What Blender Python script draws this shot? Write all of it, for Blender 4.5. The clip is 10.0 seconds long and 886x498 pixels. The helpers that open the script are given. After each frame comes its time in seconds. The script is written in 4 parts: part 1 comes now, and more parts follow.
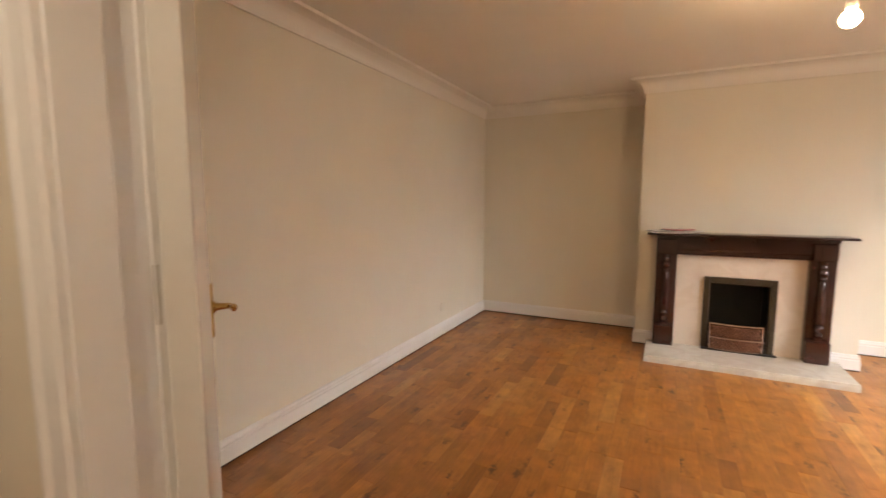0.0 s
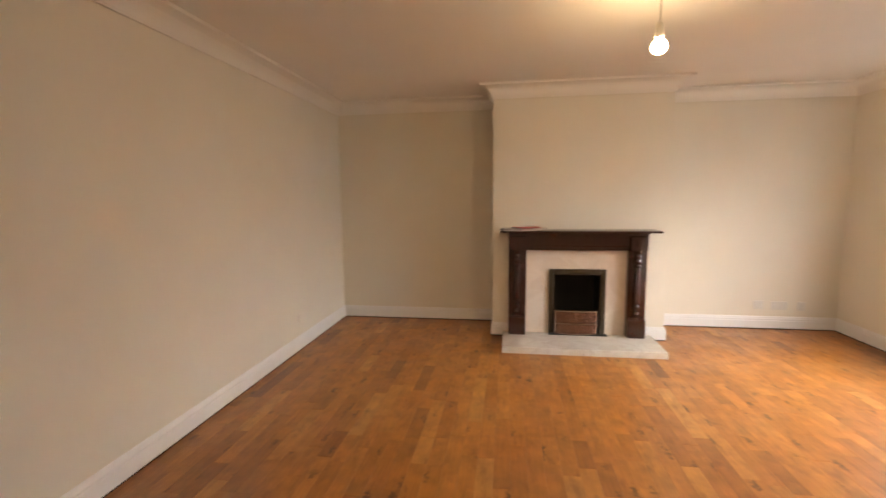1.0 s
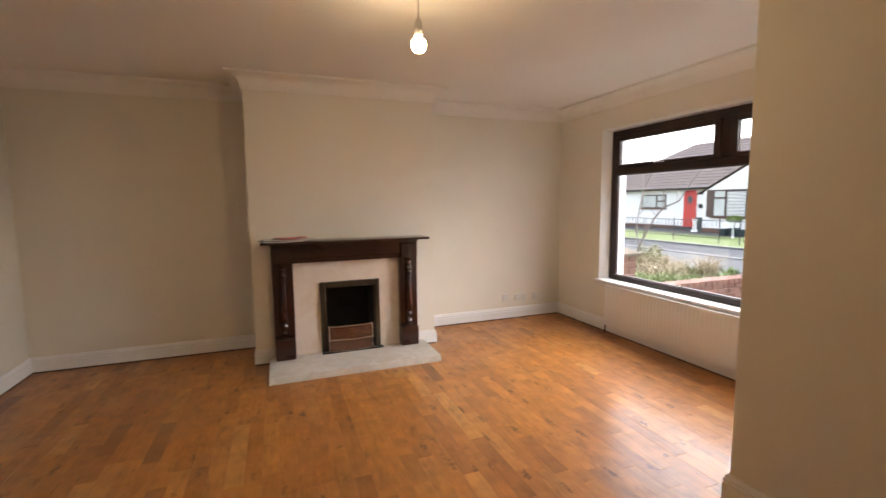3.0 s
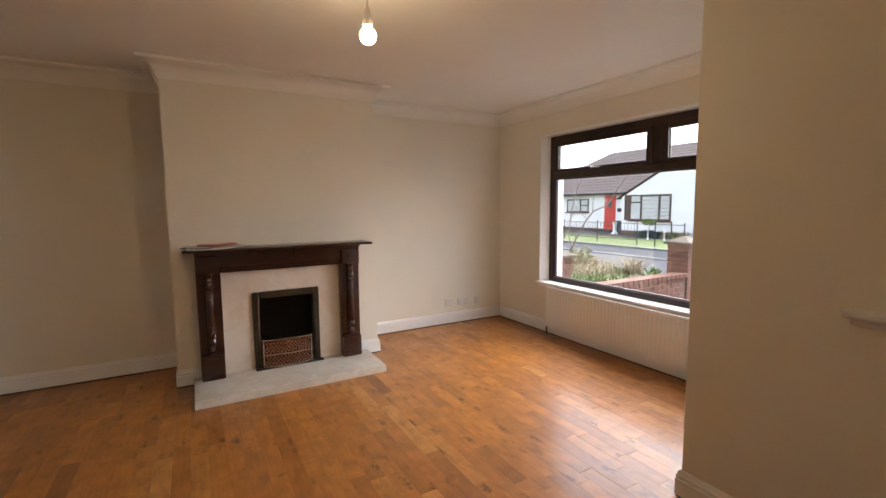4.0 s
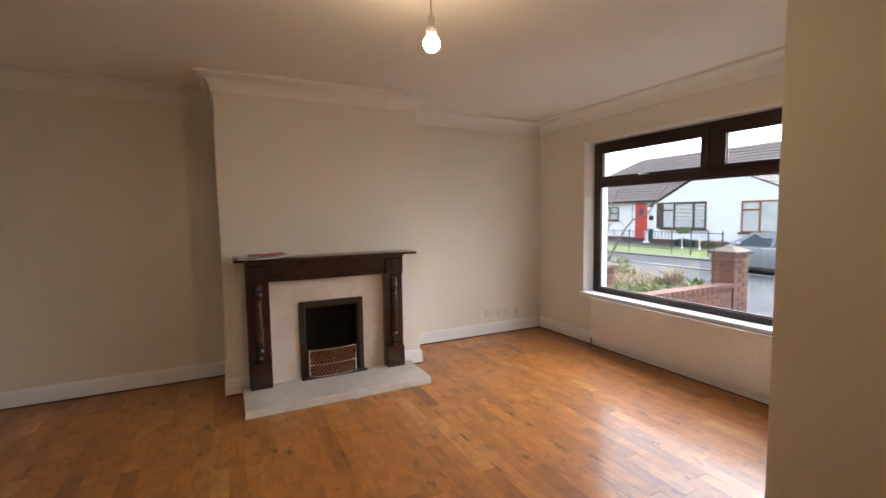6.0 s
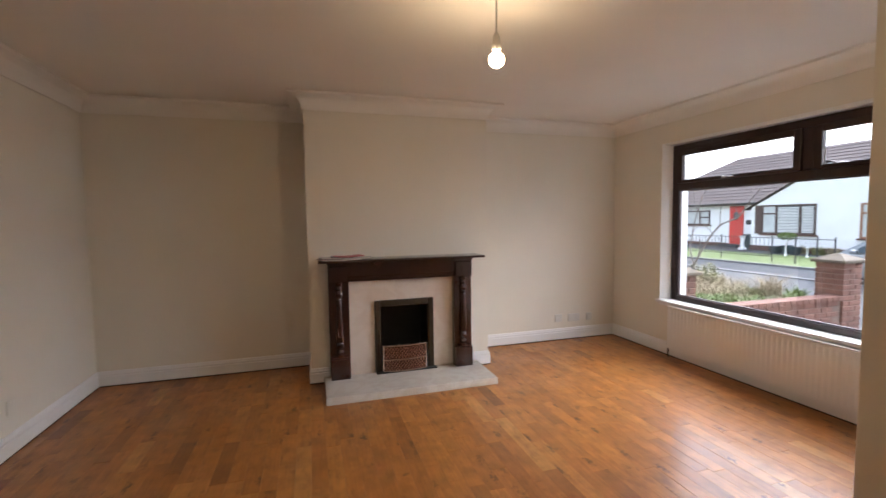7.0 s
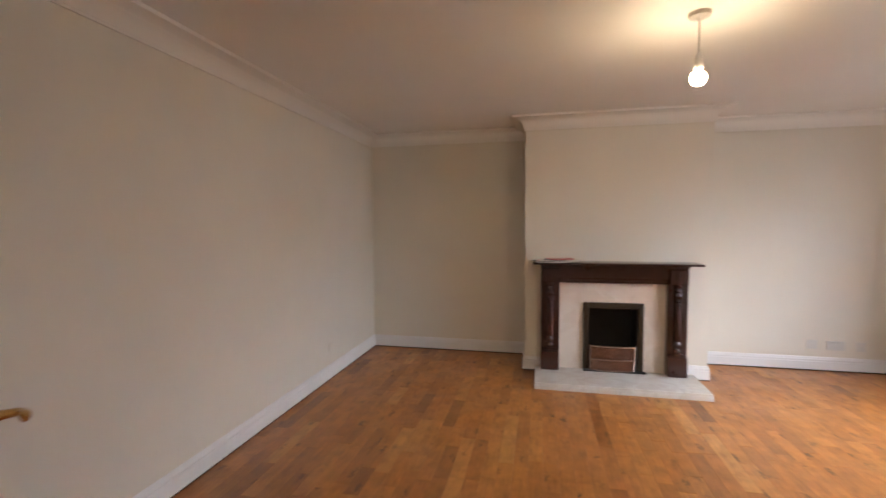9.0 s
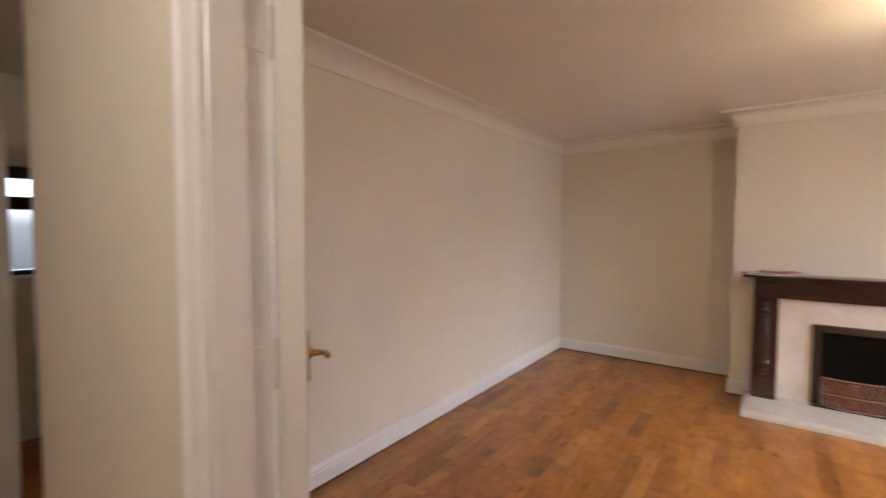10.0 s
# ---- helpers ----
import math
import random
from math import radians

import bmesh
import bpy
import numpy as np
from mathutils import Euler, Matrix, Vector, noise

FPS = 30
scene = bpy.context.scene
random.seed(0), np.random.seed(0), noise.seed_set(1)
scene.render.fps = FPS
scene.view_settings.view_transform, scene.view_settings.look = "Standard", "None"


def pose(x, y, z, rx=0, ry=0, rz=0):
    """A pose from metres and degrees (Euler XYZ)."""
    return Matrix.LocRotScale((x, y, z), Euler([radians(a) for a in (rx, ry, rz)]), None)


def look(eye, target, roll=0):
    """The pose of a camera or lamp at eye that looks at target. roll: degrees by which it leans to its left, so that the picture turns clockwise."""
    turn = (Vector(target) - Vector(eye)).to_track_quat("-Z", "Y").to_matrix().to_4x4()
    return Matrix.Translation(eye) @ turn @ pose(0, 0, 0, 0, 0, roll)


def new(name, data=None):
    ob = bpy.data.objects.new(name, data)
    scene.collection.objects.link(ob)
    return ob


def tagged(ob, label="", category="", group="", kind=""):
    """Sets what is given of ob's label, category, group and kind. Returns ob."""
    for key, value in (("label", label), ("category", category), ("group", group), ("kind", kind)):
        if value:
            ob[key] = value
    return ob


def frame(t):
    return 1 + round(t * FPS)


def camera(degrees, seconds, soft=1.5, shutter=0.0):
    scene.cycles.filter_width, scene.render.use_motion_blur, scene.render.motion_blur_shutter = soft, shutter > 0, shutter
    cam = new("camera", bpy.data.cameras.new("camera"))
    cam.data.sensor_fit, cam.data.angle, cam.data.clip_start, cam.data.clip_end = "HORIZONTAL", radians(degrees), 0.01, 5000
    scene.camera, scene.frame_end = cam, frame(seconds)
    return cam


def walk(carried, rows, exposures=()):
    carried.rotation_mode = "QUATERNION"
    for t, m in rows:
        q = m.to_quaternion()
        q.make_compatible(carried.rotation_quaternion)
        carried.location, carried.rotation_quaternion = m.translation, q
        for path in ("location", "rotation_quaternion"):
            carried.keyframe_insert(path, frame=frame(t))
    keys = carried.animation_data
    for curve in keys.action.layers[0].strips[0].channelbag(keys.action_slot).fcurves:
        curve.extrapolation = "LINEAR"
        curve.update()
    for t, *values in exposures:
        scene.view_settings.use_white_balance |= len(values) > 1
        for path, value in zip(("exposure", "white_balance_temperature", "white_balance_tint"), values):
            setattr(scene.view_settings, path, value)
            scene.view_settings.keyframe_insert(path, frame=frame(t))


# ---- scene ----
cam = camera(90.2, 10.0, 1.5, 0.5)
PATH = [
    (0, (-0.061, 0.005, 1.328), (-0.955, 1.781, 1.112), -0.0),
    (0.5, (-0.118, 0.067, 1.361), (-0.743, 1.953, 1.131), -0.4),
    (1, (-0.13, 0.142, 1.384), (-0.419, 2.106, 1.144), -0.6),
    (1.5, (-0.122, 0.226, 1.37), (-0.143, 2.212, 1.132), -0.7),
    (2, (-0.105, 0.32, 1.363), (0.15, 2.29, 1.137), -0.7),
    (2.5, (-0.088, 0.399, 1.361), (0.394, 2.328, 1.144), -0.8),
    (3, (-0.07, 0.48, 1.363), (0.634, 2.34, 1.152), -0.6),
    (4.5, (-0.149, 0.717, 1.352), (0.873, 2.426, 1.166), -0.6),
    (5, (-0.183, 0.78, 1.348), (0.843, 2.489, 1.175), -0.7),
    (6.5, (-0.249, 0.713, 1.369), (0.491, 2.566, 1.225), -0.8),
    (7, (-0.244, 0.625, 1.371), (0.329, 2.536, 1.238), -0.8),
    (7.5, (-0.231, 0.542, 1.389), (0.153, 2.5, 1.252), -0.7),
    (8, (-0.225, 0.439, 1.395), (-0.073, 2.428, 1.261), -0.6),
    (8.5, (-0.189, 0.321, 1.404), (-0.29, 2.315, 1.277), -0.5),
    (9, (-0.142, 0.171, 1.408), (-0.566, 2.122, 1.294), -0.3),
    (9.5, (-0.096, 0.048, 1.436), (-0.853, 1.896, 1.327), -0.2),
    (10, (-0.048, -0.05, 1.426), (-1.229, 1.561, 1.329), 0.1),
]
EXPOSURES = [(0.0, 3.07, 6650, 12), (1.0, 2.98, 6600, 12), (2.5, 2.69, 6270, 12), (4.5, 2.31, 6070, 12), (7.0, 2.32, 5680, 12), (9.0, 2.75, 5480, 12), (10.0, 3.12, 5650, 13)]
walk(cam, [(t, look(eye, target, roll)) for t, eye, target, roll in PATH], EXPOSURES)


# ---- world, sun, exposure ----
world = bpy.data.worlds.new("overcast_sky")
scene.world = world
world.use_nodes = True
wn = world.node_tree
sky = wn.nodes.new("ShaderNodeTexSky")
sky.sky_type = "NISHITA"
sky.sun_disc = False
sky.sun_elevation = radians(42)
sky.sun_rotation = radians(85)
sky.air_density, sky.dust_density, sky.ozone_density = 1.0, 4.0, 1.0
grey = wn.nodes.new("ShaderNodeHueSaturation")
grey.inputs["Saturation"].default_value = 0.26
back = wn.nodes["Background"]
back.inputs["Strength"].default_value = 0.15
wn.links.new(sky.outputs[0], grey.inputs["Color"])
wn.links.new(grey.outputs[0], back.inputs[0])

sun_data = bpy.data.lights.new("sun", "SUN")
sun_data.energy, sun_data.angle, sun_data.color = 1.0, radians(75), (1.0, 0.985, 0.97)
sun = new("sun", sun_data)
sun.matrix_world = look((0, 0, 30), (-10.5, 5.2, 19.5))

BULB_STRENGTH = 40.0
HALL_STRENGTH = 63.0


# ---- materials ----
def mat(name, color, rough=0.6, metal=0.0, vary=0.06, scale=6.0, fine=90.0, bump=0.05, spec=0.5, coat=0.0, space="world"):
    """A painted or plain surface with broad blotches, fine grain and relief."""
    m = bpy.data.materials.new(name)
    m.use_nodes = True
    nt = m.node_tree
    b = nt.nodes["Principled BSDF"]
    b.inputs["Roughness"].default_value = rough
    b.inputs["Metallic"].default_value = metal
    b.inputs["Specular IOR Level"].default_value = spec
    b.inputs["Coat Weight"].default_value = coat
    b.inputs["Coat Roughness"].default_value = 0.08
    geo = nt.nodes.new("ShaderNodeNewGeometry")
    n1 = nt.nodes.new("ShaderNodeTexNoise")
    n1.inputs["Scale"].default_value = scale
    n1.inputs["Detail"].default_value = 4
    n2 = nt.nodes.new("ShaderNodeTexNoise")
    n2.inputs["Scale"].default_value = fine
    n2.inputs["Detail"].default_value = 3
    for n in (n1, n2):
        nt.links.new(geo.outputs["Position"], n.inputs["Vector"])
    add = nt.nodes.new("ShaderNodeMath")
    add.operation = "MULTIPLY_ADD"
    nt.links.new(n2.outputs["Fac"], add.inputs[0])
    add.inputs[1].default_value = 0.45
    nt.links.new(n1.outputs["Fac"], add.inputs[2])
    mr = nt.nodes.new("ShaderNodeMapRange")
    mr.inputs["From Min"].default_value, mr.inputs["From Max"].default_value = 0.45, 1.0
    mr.inputs["To Min"].default_value, mr.inputs["To Max"].default_value = 1 - vary, 1 + vary
    nt.links.new(add.outputs[0], mr.inputs["Value"])
    mul = nt.nodes.new("ShaderNodeVectorMath")
    mul.operation = "SCALE"
    mul.inputs[0].default_value = color[:3]
    nt.links.new(mr.outputs[0], mul.inputs["Scale"])
    nt.links.new(mul.outputs[0], b.inputs["Base Color"])
    if bump:
        bp = nt.nodes.new("ShaderNodeBump")
        bp.inputs["Strength"].default_value = bump
        bp.inputs["Distance"].default_value = 0.004
        nt.links.new(add.outputs[0], bp.inputs["Height"])
        nt.links.new(bp.outputs[0], b.inputs["Normal"])
    return m


def board_mat(name, island):
    """Honey-coloured strip flooring: tone by piece, grain along the board, dark knots, worn lacquer."""
    m = bpy.data.materials.new(name)
    m.use_nodes = True
    nt = m.node_tree
    N, L = nt.nodes.new, nt.links.new
    b = nt.nodes["Principled BSDF"]
    geo = N("ShaderNodeNewGeometry")
    info = N("ShaderNodeObjectInfo")
    rnd = geo.outputs["Random Per Island"] if island else info.outputs["Random"]
    ramp = N("ShaderNodeValToRGB")
    els = ramp.color_ramp.elements
    els[0].position, els[0].color = 0.0, (0.185, 0.062, 0.0115, 1)
    els[1].position, els[1].color = 1.0, (0.510, 0.2380, 0.0600, 1)
    for p, c in ((0.03, (0.235, 0.081, 0.0145, 1)), (0.07, (0.310, 0.1120, 0.0195, 1)), (0.25, (0.378, 0.1420, 0.0245, 1)), (0.55, (0.410, 0.1580, 0.0280, 1)), (0.82, (0.440, 0.1760, 0.0330, 1)), (0.94, (0.468, 0.1980, 0.0420, 1))):
        els.new(p).color = c
    L(rnd, ramp.inputs[0])
    off = N("ShaderNodeVectorMath")
    off.operation = "SCALE"
    off.inputs[0].default_value = (7.0, 31.0, 3.0)
    L(rnd, off.inputs["Scale"])
    pos = N("ShaderNodeVectorMath")
    L(geo.outputs["Position"], pos.inputs[0])
    L(off.outputs[0], pos.inputs[1])
    stretch = N("ShaderNodeVectorMath")
    stretch.operation = "MULTIPLY"
    stretch.inputs[1].default_value = (70, 5, 20)
    L(pos.outputs[0], stretch.inputs[0])
    grain = N("ShaderNodeTexNoise")
    grain.inputs["Scale"].default_value = 1.0
    grain.inputs["Detail"].default_value = 6
    grain.inputs["Distortion"].default_value = 0.7
    L(stretch.outputs[0], grain.inputs["Vector"])
    broad = N("ShaderNodeTexNoise")
    broad.inputs["Scale"].default_value = 9
    broad.inputs["Detail"].default_value = 3
    L(pos.outputs[0], broad.inputs["Vector"])
    gm = N("ShaderNodeMapRange")
    gm.inputs["From Min"].default_value, gm.inputs["From Max"].default_value = 0.3, 0.7
    gm.inputs["To Min"].default_value, gm.inputs["To Max"].default_value = 0.88, 1.10
    L(grain.outputs["Fac"], gm.inputs["Value"])
    bm_ = N("ShaderNodeMapRange")
    bm_.inputs["From Min"].default_value, bm_.inputs["From Max"].default_value = 0.3, 0.7
    bm_.inputs["To Min"].default_value, bm_.inputs["To Max"].default_value = 0.80, 1.17
    L(broad.outputs["Fac"], bm_.inputs["Value"])
    both = N("ShaderNodeMath")
    both.operation = "MULTIPLY"
    L(gm.outputs[0], both.inputs[0])
    L(bm_.outputs[0], both.inputs[1])
    col = N("ShaderNodeVectorMath")
    col.operation = "SCALE"
    L(ramp.outputs[0], col.inputs[0])
    L(both.outputs[0], col.inputs["Scale"])
    kv = N("ShaderNodeVectorMath")
    kv.operation = "MULTIPLY"
    kv.inputs[1].default_value = (15.0, 5.2, 0.0)
    L(pos.outputs[0], kv.inputs[0])
    knot = N("ShaderNodeTexVoronoi")
    knot.inputs["Scale"].default_value = 1.0
    rag = N("ShaderNodeTexNoise")
    rag.inputs["Scale"].default_value = 38
    rag.inputs["Detail"].default_value = 2
    L(pos.outputs[0], rag.inputs["Vector"])
    jig = N("ShaderNodeVectorMath")
    jig.operation = "MULTIPLY_ADD"
    L(rag.outputs["Color"], jig.inputs[0])
    jig.inputs[1].default_value = (0.95, 0.80, 0.0)
    L(kv.outputs[0], jig.inputs[2])
    L(jig.outputs[0], knot.inputs["Vector"])
    km = N("ShaderNodeMapRange")
    km.inputs["From Min"].default_value, km.inputs["From Max"].default_value = 0.06, 0.36
    km.inputs["To Min"].default_value, km.inputs["To Max"].default_value = 0.90, 0.0
    pick = N("ShaderNodeSeparateColor")
    L(knot.outputs["Color"], pick.inputs[0])
    size = N("ShaderNodeMath")
    size.operation = "MULTIPLY_ADD"
    L(pick.outputs[1], size.inputs[0])
    size.inputs[1].default_value = 0.13
    L(knot.outputs["Distance"], size.inputs[2])
    L(size.outputs[0], km.inputs["Value"])
    few = N("ShaderNodeMath")
    few.operation = "GREATER_THAN"
    few.inputs[1].default_value = 0.52
    L(pick.outputs[0], few.inputs[0])
    kf = N("ShaderNodeMath")
    kf.operation = "MULTIPLY"
    L(km.outputs[0], kf.inputs[0])
    L(few.outputs[0], kf.inputs[1])
    mix = N("ShaderNodeMix")
    mix.data_type = "RGBA"
    L(kf.outputs[0], mix.inputs["Factor"])
    L(col.outputs[0], mix.inputs["A"])
    mix.inputs["B"].default_value = (0.045, 0.012, 0.004, 1)
    cv = N("ShaderNodeVectorMath")
    cv.operation = "MULTIPLY"
    cv.inputs[1].default_value = (17.0, 6.5, 0.0)
    L(pos.outputs[0], cv.inputs[0])
    cloud = N("ShaderNodeTexNoise")
    cloud.inputs["Scale"].default_value = 1.0
    cloud.inputs["Detail"].default_value = 4
    L(cv.outputs[0], cloud.inputs["Vector"])
    cm = N("ShaderNodeMapRange")
    cm.inputs["From Min"].default_value, cm.inputs["From Max"].default_value = 0.54, 0.72
    cm.inputs["To Min"].default_value, cm.inputs["To Max"].default_value = 0.0, 0.46
    L(cloud.outputs["Fac"], cm.inputs["Value"])
    heart = N("ShaderNodeMix")
    heart.data_type = "RGBA"
    L(cm.outputs[0], heart.inputs["Factor"])
    L(mix.outputs["Result"], heart.inputs["A"])
    heart.inputs["B"].default_value = (0.165, 0.046, 0.009, 1)
    L(heart.outputs["Result"], b.inputs["Base Color"])
    wear = N("ShaderNodeTexNoise")
    wear.inputs["Scale"].default_value = 3.0
    wear.inputs["Detail"].default_value = 5
    L(geo.outputs["Position"], wear.inputs["Vector"])
    rr = N("ShaderNodeMapRange")
    rr.inputs["From Min"].default_value, rr.inputs["From Max"].default_value = 0.3, 0.7
    rr.inputs["To Min"].default_value, rr.inputs["To Max"].default_value = 0.34, 0.50
    L(wear.outputs["Fac"], rr.inputs["Value"])
    L(rr.outputs[0], b.inputs["Roughness"])
    b.inputs["Specular IOR Level"].default_value = 0.6
    b.inputs["Coat Weight"].default_value = 0.30
    b.inputs["Coat Roughness"].default_value = 0.13
    bp = N("ShaderNodeBump")
    bp.inputs["Strength"].default_value = 0.04
    bp.inputs["Distance"].default_value = 0.002
    L(grain.outputs["Fac"], bp.inputs["Height"])
    L(bp.outputs[0], b.inputs["Normal"])
    return m


def veined(name, base, vein, rough=0.25):
    """Pale marble with soft cloudy veins."""
    m = mat(name, base, rough, vary=0.03, bump=0.0)
    nt = m.node_tree
    N, L = nt.nodes.new, nt.links.new
    geo = N("ShaderNodeNewGeometry")
    n = N("ShaderNodeTexNoise")
    n.inputs["Scale"].default_value = 5.5
    n.inputs["Detail"].default_value = 7
    n.inputs["Distortion"].default_value = 1.6
    L(geo.outputs["Position"], n.inputs["Vector"])
    r = N("ShaderNodeValToRGB")
    r.color_ramp.elements[0].position, r.color_ramp.elements[0].color = 0.40, (*vein, 1)
    r.color_ramp.elements[1].position, r.color_ramp.elements[1].color = 0.58, (*base, 1)
    L(n.outputs["Fac"], r.inputs[0])
    L(r.outputs[0], nt.nodes["Principled BSDF"].inputs["Base Color"])
    return m


def glowing(name, color, strength):
    m = bpy.data.materials.new(name)
    m.use_nodes = True
    b = m.node_tree.nodes["Principled BSDF"]
    b.inputs["Base Color"].default_value = (0.9, 0.9, 0.88, 1)
    b.inputs["Emission Color"].default_value = (*color, 1)
    b.inputs["Emission Strength"].default_value = strength
    return m


def clear_glass(name):
    m = bpy.data.materials.new(name)
    m.use_nodes = True
    nt = m.node_tree
    b = nt.nodes["Principled BSDF"]
    b.inputs["Base Color"].default_value = (1, 1, 1, 1)
    b.inputs["Transmission Weight"].default_value = 1.0
    b.inputs["Roughness"].default_value = 0.0
    b.inputs["IOR"].default_value = 1.45
    return m


CREAM = mat("cream_emulsion", (0.79, 0.742, 0.628), 0.55, vary=0.025, scale=2.2, fine=160, bump=0.12, spec=0.35)
CEIL = mat("white_ceiling_paint", (0.845, 0.808, 0.735), 0.8, vary=0.02, scale=1.6, fine=120, bump=0.12, spec=0.2)
GLOSS = mat("white_gloss_paint", (0.85, 0.84, 0.815), 0.28, vary=0.02, scale=4, fine=60, bump=0.03)
DOORP = mat("cream_white_gloss", (0.78, 0.76, 0.70), 0.22, vary=0.025, scale=3, fine=50, bump=0.03)
WHITE = mat("white_plastic", (0.80, 0.80, 0.78), 0.35, vary=0.02, bump=0.0)
RADW = mat("radiator_enamel", (0.86, 0.85, 0.82), 0.35, vary=0.02, bump=0.0)
BOARD = board_mat("strip_board", False)
BOARDS = board_mat("strip_boards_joined", True)
SUBFLOOR = mat("dark_gap", (0.15, 0.060, 0.020), 0.9, bump=0)
# near-black paint that stands in for the shade under the skirting
GAPSHADE = mat("painted_gap_shade", (0.02, 0.012, 0.008), 0.95, bump=0)
MAHOG = mat("dark_mahogany", (0.032, 0.0095, 0.0062), 0.20, vary=0.35, scale=9, fine=140, bump=0.05, coat=0.35)
MARBLE = veined("cream_marble", (0.78, 0.69, 0.59), (0.735, 0.635, 0.53))
HEARTHM = veined("pale_hearth_marble", (0.66, 0.62, 0.55), (0.60, 0.55, 0.475), 0.09)
GROUT = mat("hearth_joint", (0.22, 0.19, 0.15), 0.9, bump=0)
BLACK = mat("fire_black", (0.012, 0.011, 0.010), 0.7, vary=0.3, bump=0.2)
BRASS_DARK = mat("antique_brass_frame", (0.065, 0.050, 0.032), 0.38, 0.6, vary=0.2, scale=14)
COPPER = mat("tarnished_copper_fret", (0.60, 0.34, 0.23), 0.28, 0.95, vary=0.3, scale=30)
BRASS = mat("polished_brass", (0.62, 0.40, 0.13), 0.22, 1.0, vary=0.08)
WINBROWN = mat("rosewood_upvc", (0.028, 0.0105, 0.0085), 0.32, vary=0.25, scale=8, fine=200, bump=0.04)
CHROME = mat("window_handle_metal", (0.62, 0.60, 0.57), 0.3, 1.0, vary=0.05)
GLASS = clear_glass("window_glass")
SOCKETP = mat("aged_white_plastic", (0.72, 0.70, 0.63), 0.35, vary=0.02, bump=0.0)
PAPER_W = mat("white_paper", (0.75, 0.75, 0.73), 0.5, bump=0)
PAPER_R = mat("red_printed_cover", (0.52, 0.06, 0.06), 0.35, vary=0.3, scale=30, bump=0)
PAPER_B = mat("black_printed_cover", (0.06, 0.06, 0.07), 0.35, bump=0)
BULB = glowing("warm_bulb_glass", (1.0, 0.71, 0.39), BULB_STRENGTH)
HALLBULB = glowing("hall_bulb_glass", (1.0, 0.82, 0.63), HALL_STRENGTH)
DARKPIPE = mat("dark_pipe", (0.05, 0.03, 0.02), 0.5, bump=0)
# outdoors
RENDER_W = mat("white_masonry_paint", (0.87, 0.87, 0.855), 0.8, vary=0.04, scale=1.5, fine=40, bump=0.2)
TILE = mat("brown_roof_tile", (0.110, 0.084, 0.076), 0.75, vary=0.25, scale=1.2, fine=14, bump=0.2)
BRICK = mat("red_brick", (0.160, 0.074, 0.050), 0.85, vary=0.40, scale=5, fine=60, bump=0.5)
MORTAR = mat("mortar", (0.175, 0.12, 0.09), 0.95, vary=0.15, bump=0.4)
STONE = mat("weathered_cap_stone", (0.125, 0.100, 0.070), 0.9, vary=0.4, scale=7, fine=60, bump=0.6)
ASPHALT = mat("wet_asphalt", (0.040, 0.043, 0.048), 0.8, vary=0.25, scale=0.8, fine=30, bump=0.2, spec=0.15)
PAVING = mat("damp_paving", (0.066, 0.068, 0.072), 0.8, vary=0.22, scale=1.2, fine=25, bump=0.2, spec=0.15)
KERB = mat("kerb_concrete", (0.16, 0.16, 0.16), 0.7, vary=0.15)
LAWN = mat("lawn_grass", (0.095, 0.128, 0.030), 0.95, vary=0.35, scale=1.4, fine=22, bump=0.6)
SOIL = mat("garden_soil", (0.12, 0.09, 0.055), 0.95, vary=0.4, scale=3, fine=25, bump=1.0)
PLANT_G = mat("green_leaf", (0.145, 0.205, 0.050), 0.6, vary=0.35, scale=9, bump=0)
PLANT_O = mat("olive_shrub", (0.21, 0.21, 0.09), 0.7, vary=0.35, scale=9, bump=0)
PLANT_D = mat("dry_stalk", (0.33, 0.27, 0.17), 0.8, vary=0.3, scale=12, bump=0)
BARK = mat("bare_twig_bark", (0.24, 0.21, 0.185), 0.8, vary=0.25, scale=20)
REDDOOR = mat("red_door_paint", (0.58, 0.045, 0.035), 0.35, vary=0.08)
BLACKIRON = mat("black_iron", (0.025, 0.025, 0.027), 0.5, bump=0)
CARPAINT = mat("blue_grey_car_paint", (0.24, 0.255, 0.262), 0.28, 0.35, vary=0.03, bump=0, coat=0.8)
CARGLASS = mat("dark_car_glass", (0.05, 0.07, 0.08), 0.05, vary=0.05, bump=0)
TYRE = mat("tyre_rubber", (0.02, 0.02, 0.02), 0.8)
RIM = mat("alloy_rim", (0.45, 0.45, 0.46), 0.35, 0.9)
DARKGLASS = mat("reflective_dark_pane", (0.10, 0.12, 0.13), 0.06, vary=0.2, scale=1.0, bump=0)
NETGLASS = mat("curtained_pane", (0.58, 0.61, 0.60), 0.12, vary=0.15, scale=2.0, bump=0)
WINDARK2 = mat("brown_window_frame", (0.065, 0.035, 0.027), 0.5, bump=0)
WINTAN = mat("tan_window_frame", (0.27, 0.12, 0.06), 0.5, bump=0)
PLINTH = mat("brown_plinth", (0.12, 0.06, 0.045), 0.85, vary=0.15)
BIN = mat("dark_bin_plastic", (0.03, 0.05, 0.055), 0.5, bump=0)
LIGHT_HALO = mat("white_holder", (0.58, 0.55, 0.50), 0.4, bump=0)


# ---- builders ----
def link(name, bm, material, parent=None, smooth=False):
    me = bpy.data.meshes.new(name)
    bmesh.ops.recalc_face_normals(bm, faces=bm.faces)
    bm.to_mesh(me)
    bm.free()
    me.materials.append(material)
    if smooth:
        me.polygons.foreach_set("use_smooth", [True] * len(me.polygons))
        me.set_sharp_from_angle(angle=radians(38))
    ob = new(name, me)
    if parent:
        ob.parent = parent
    return ob


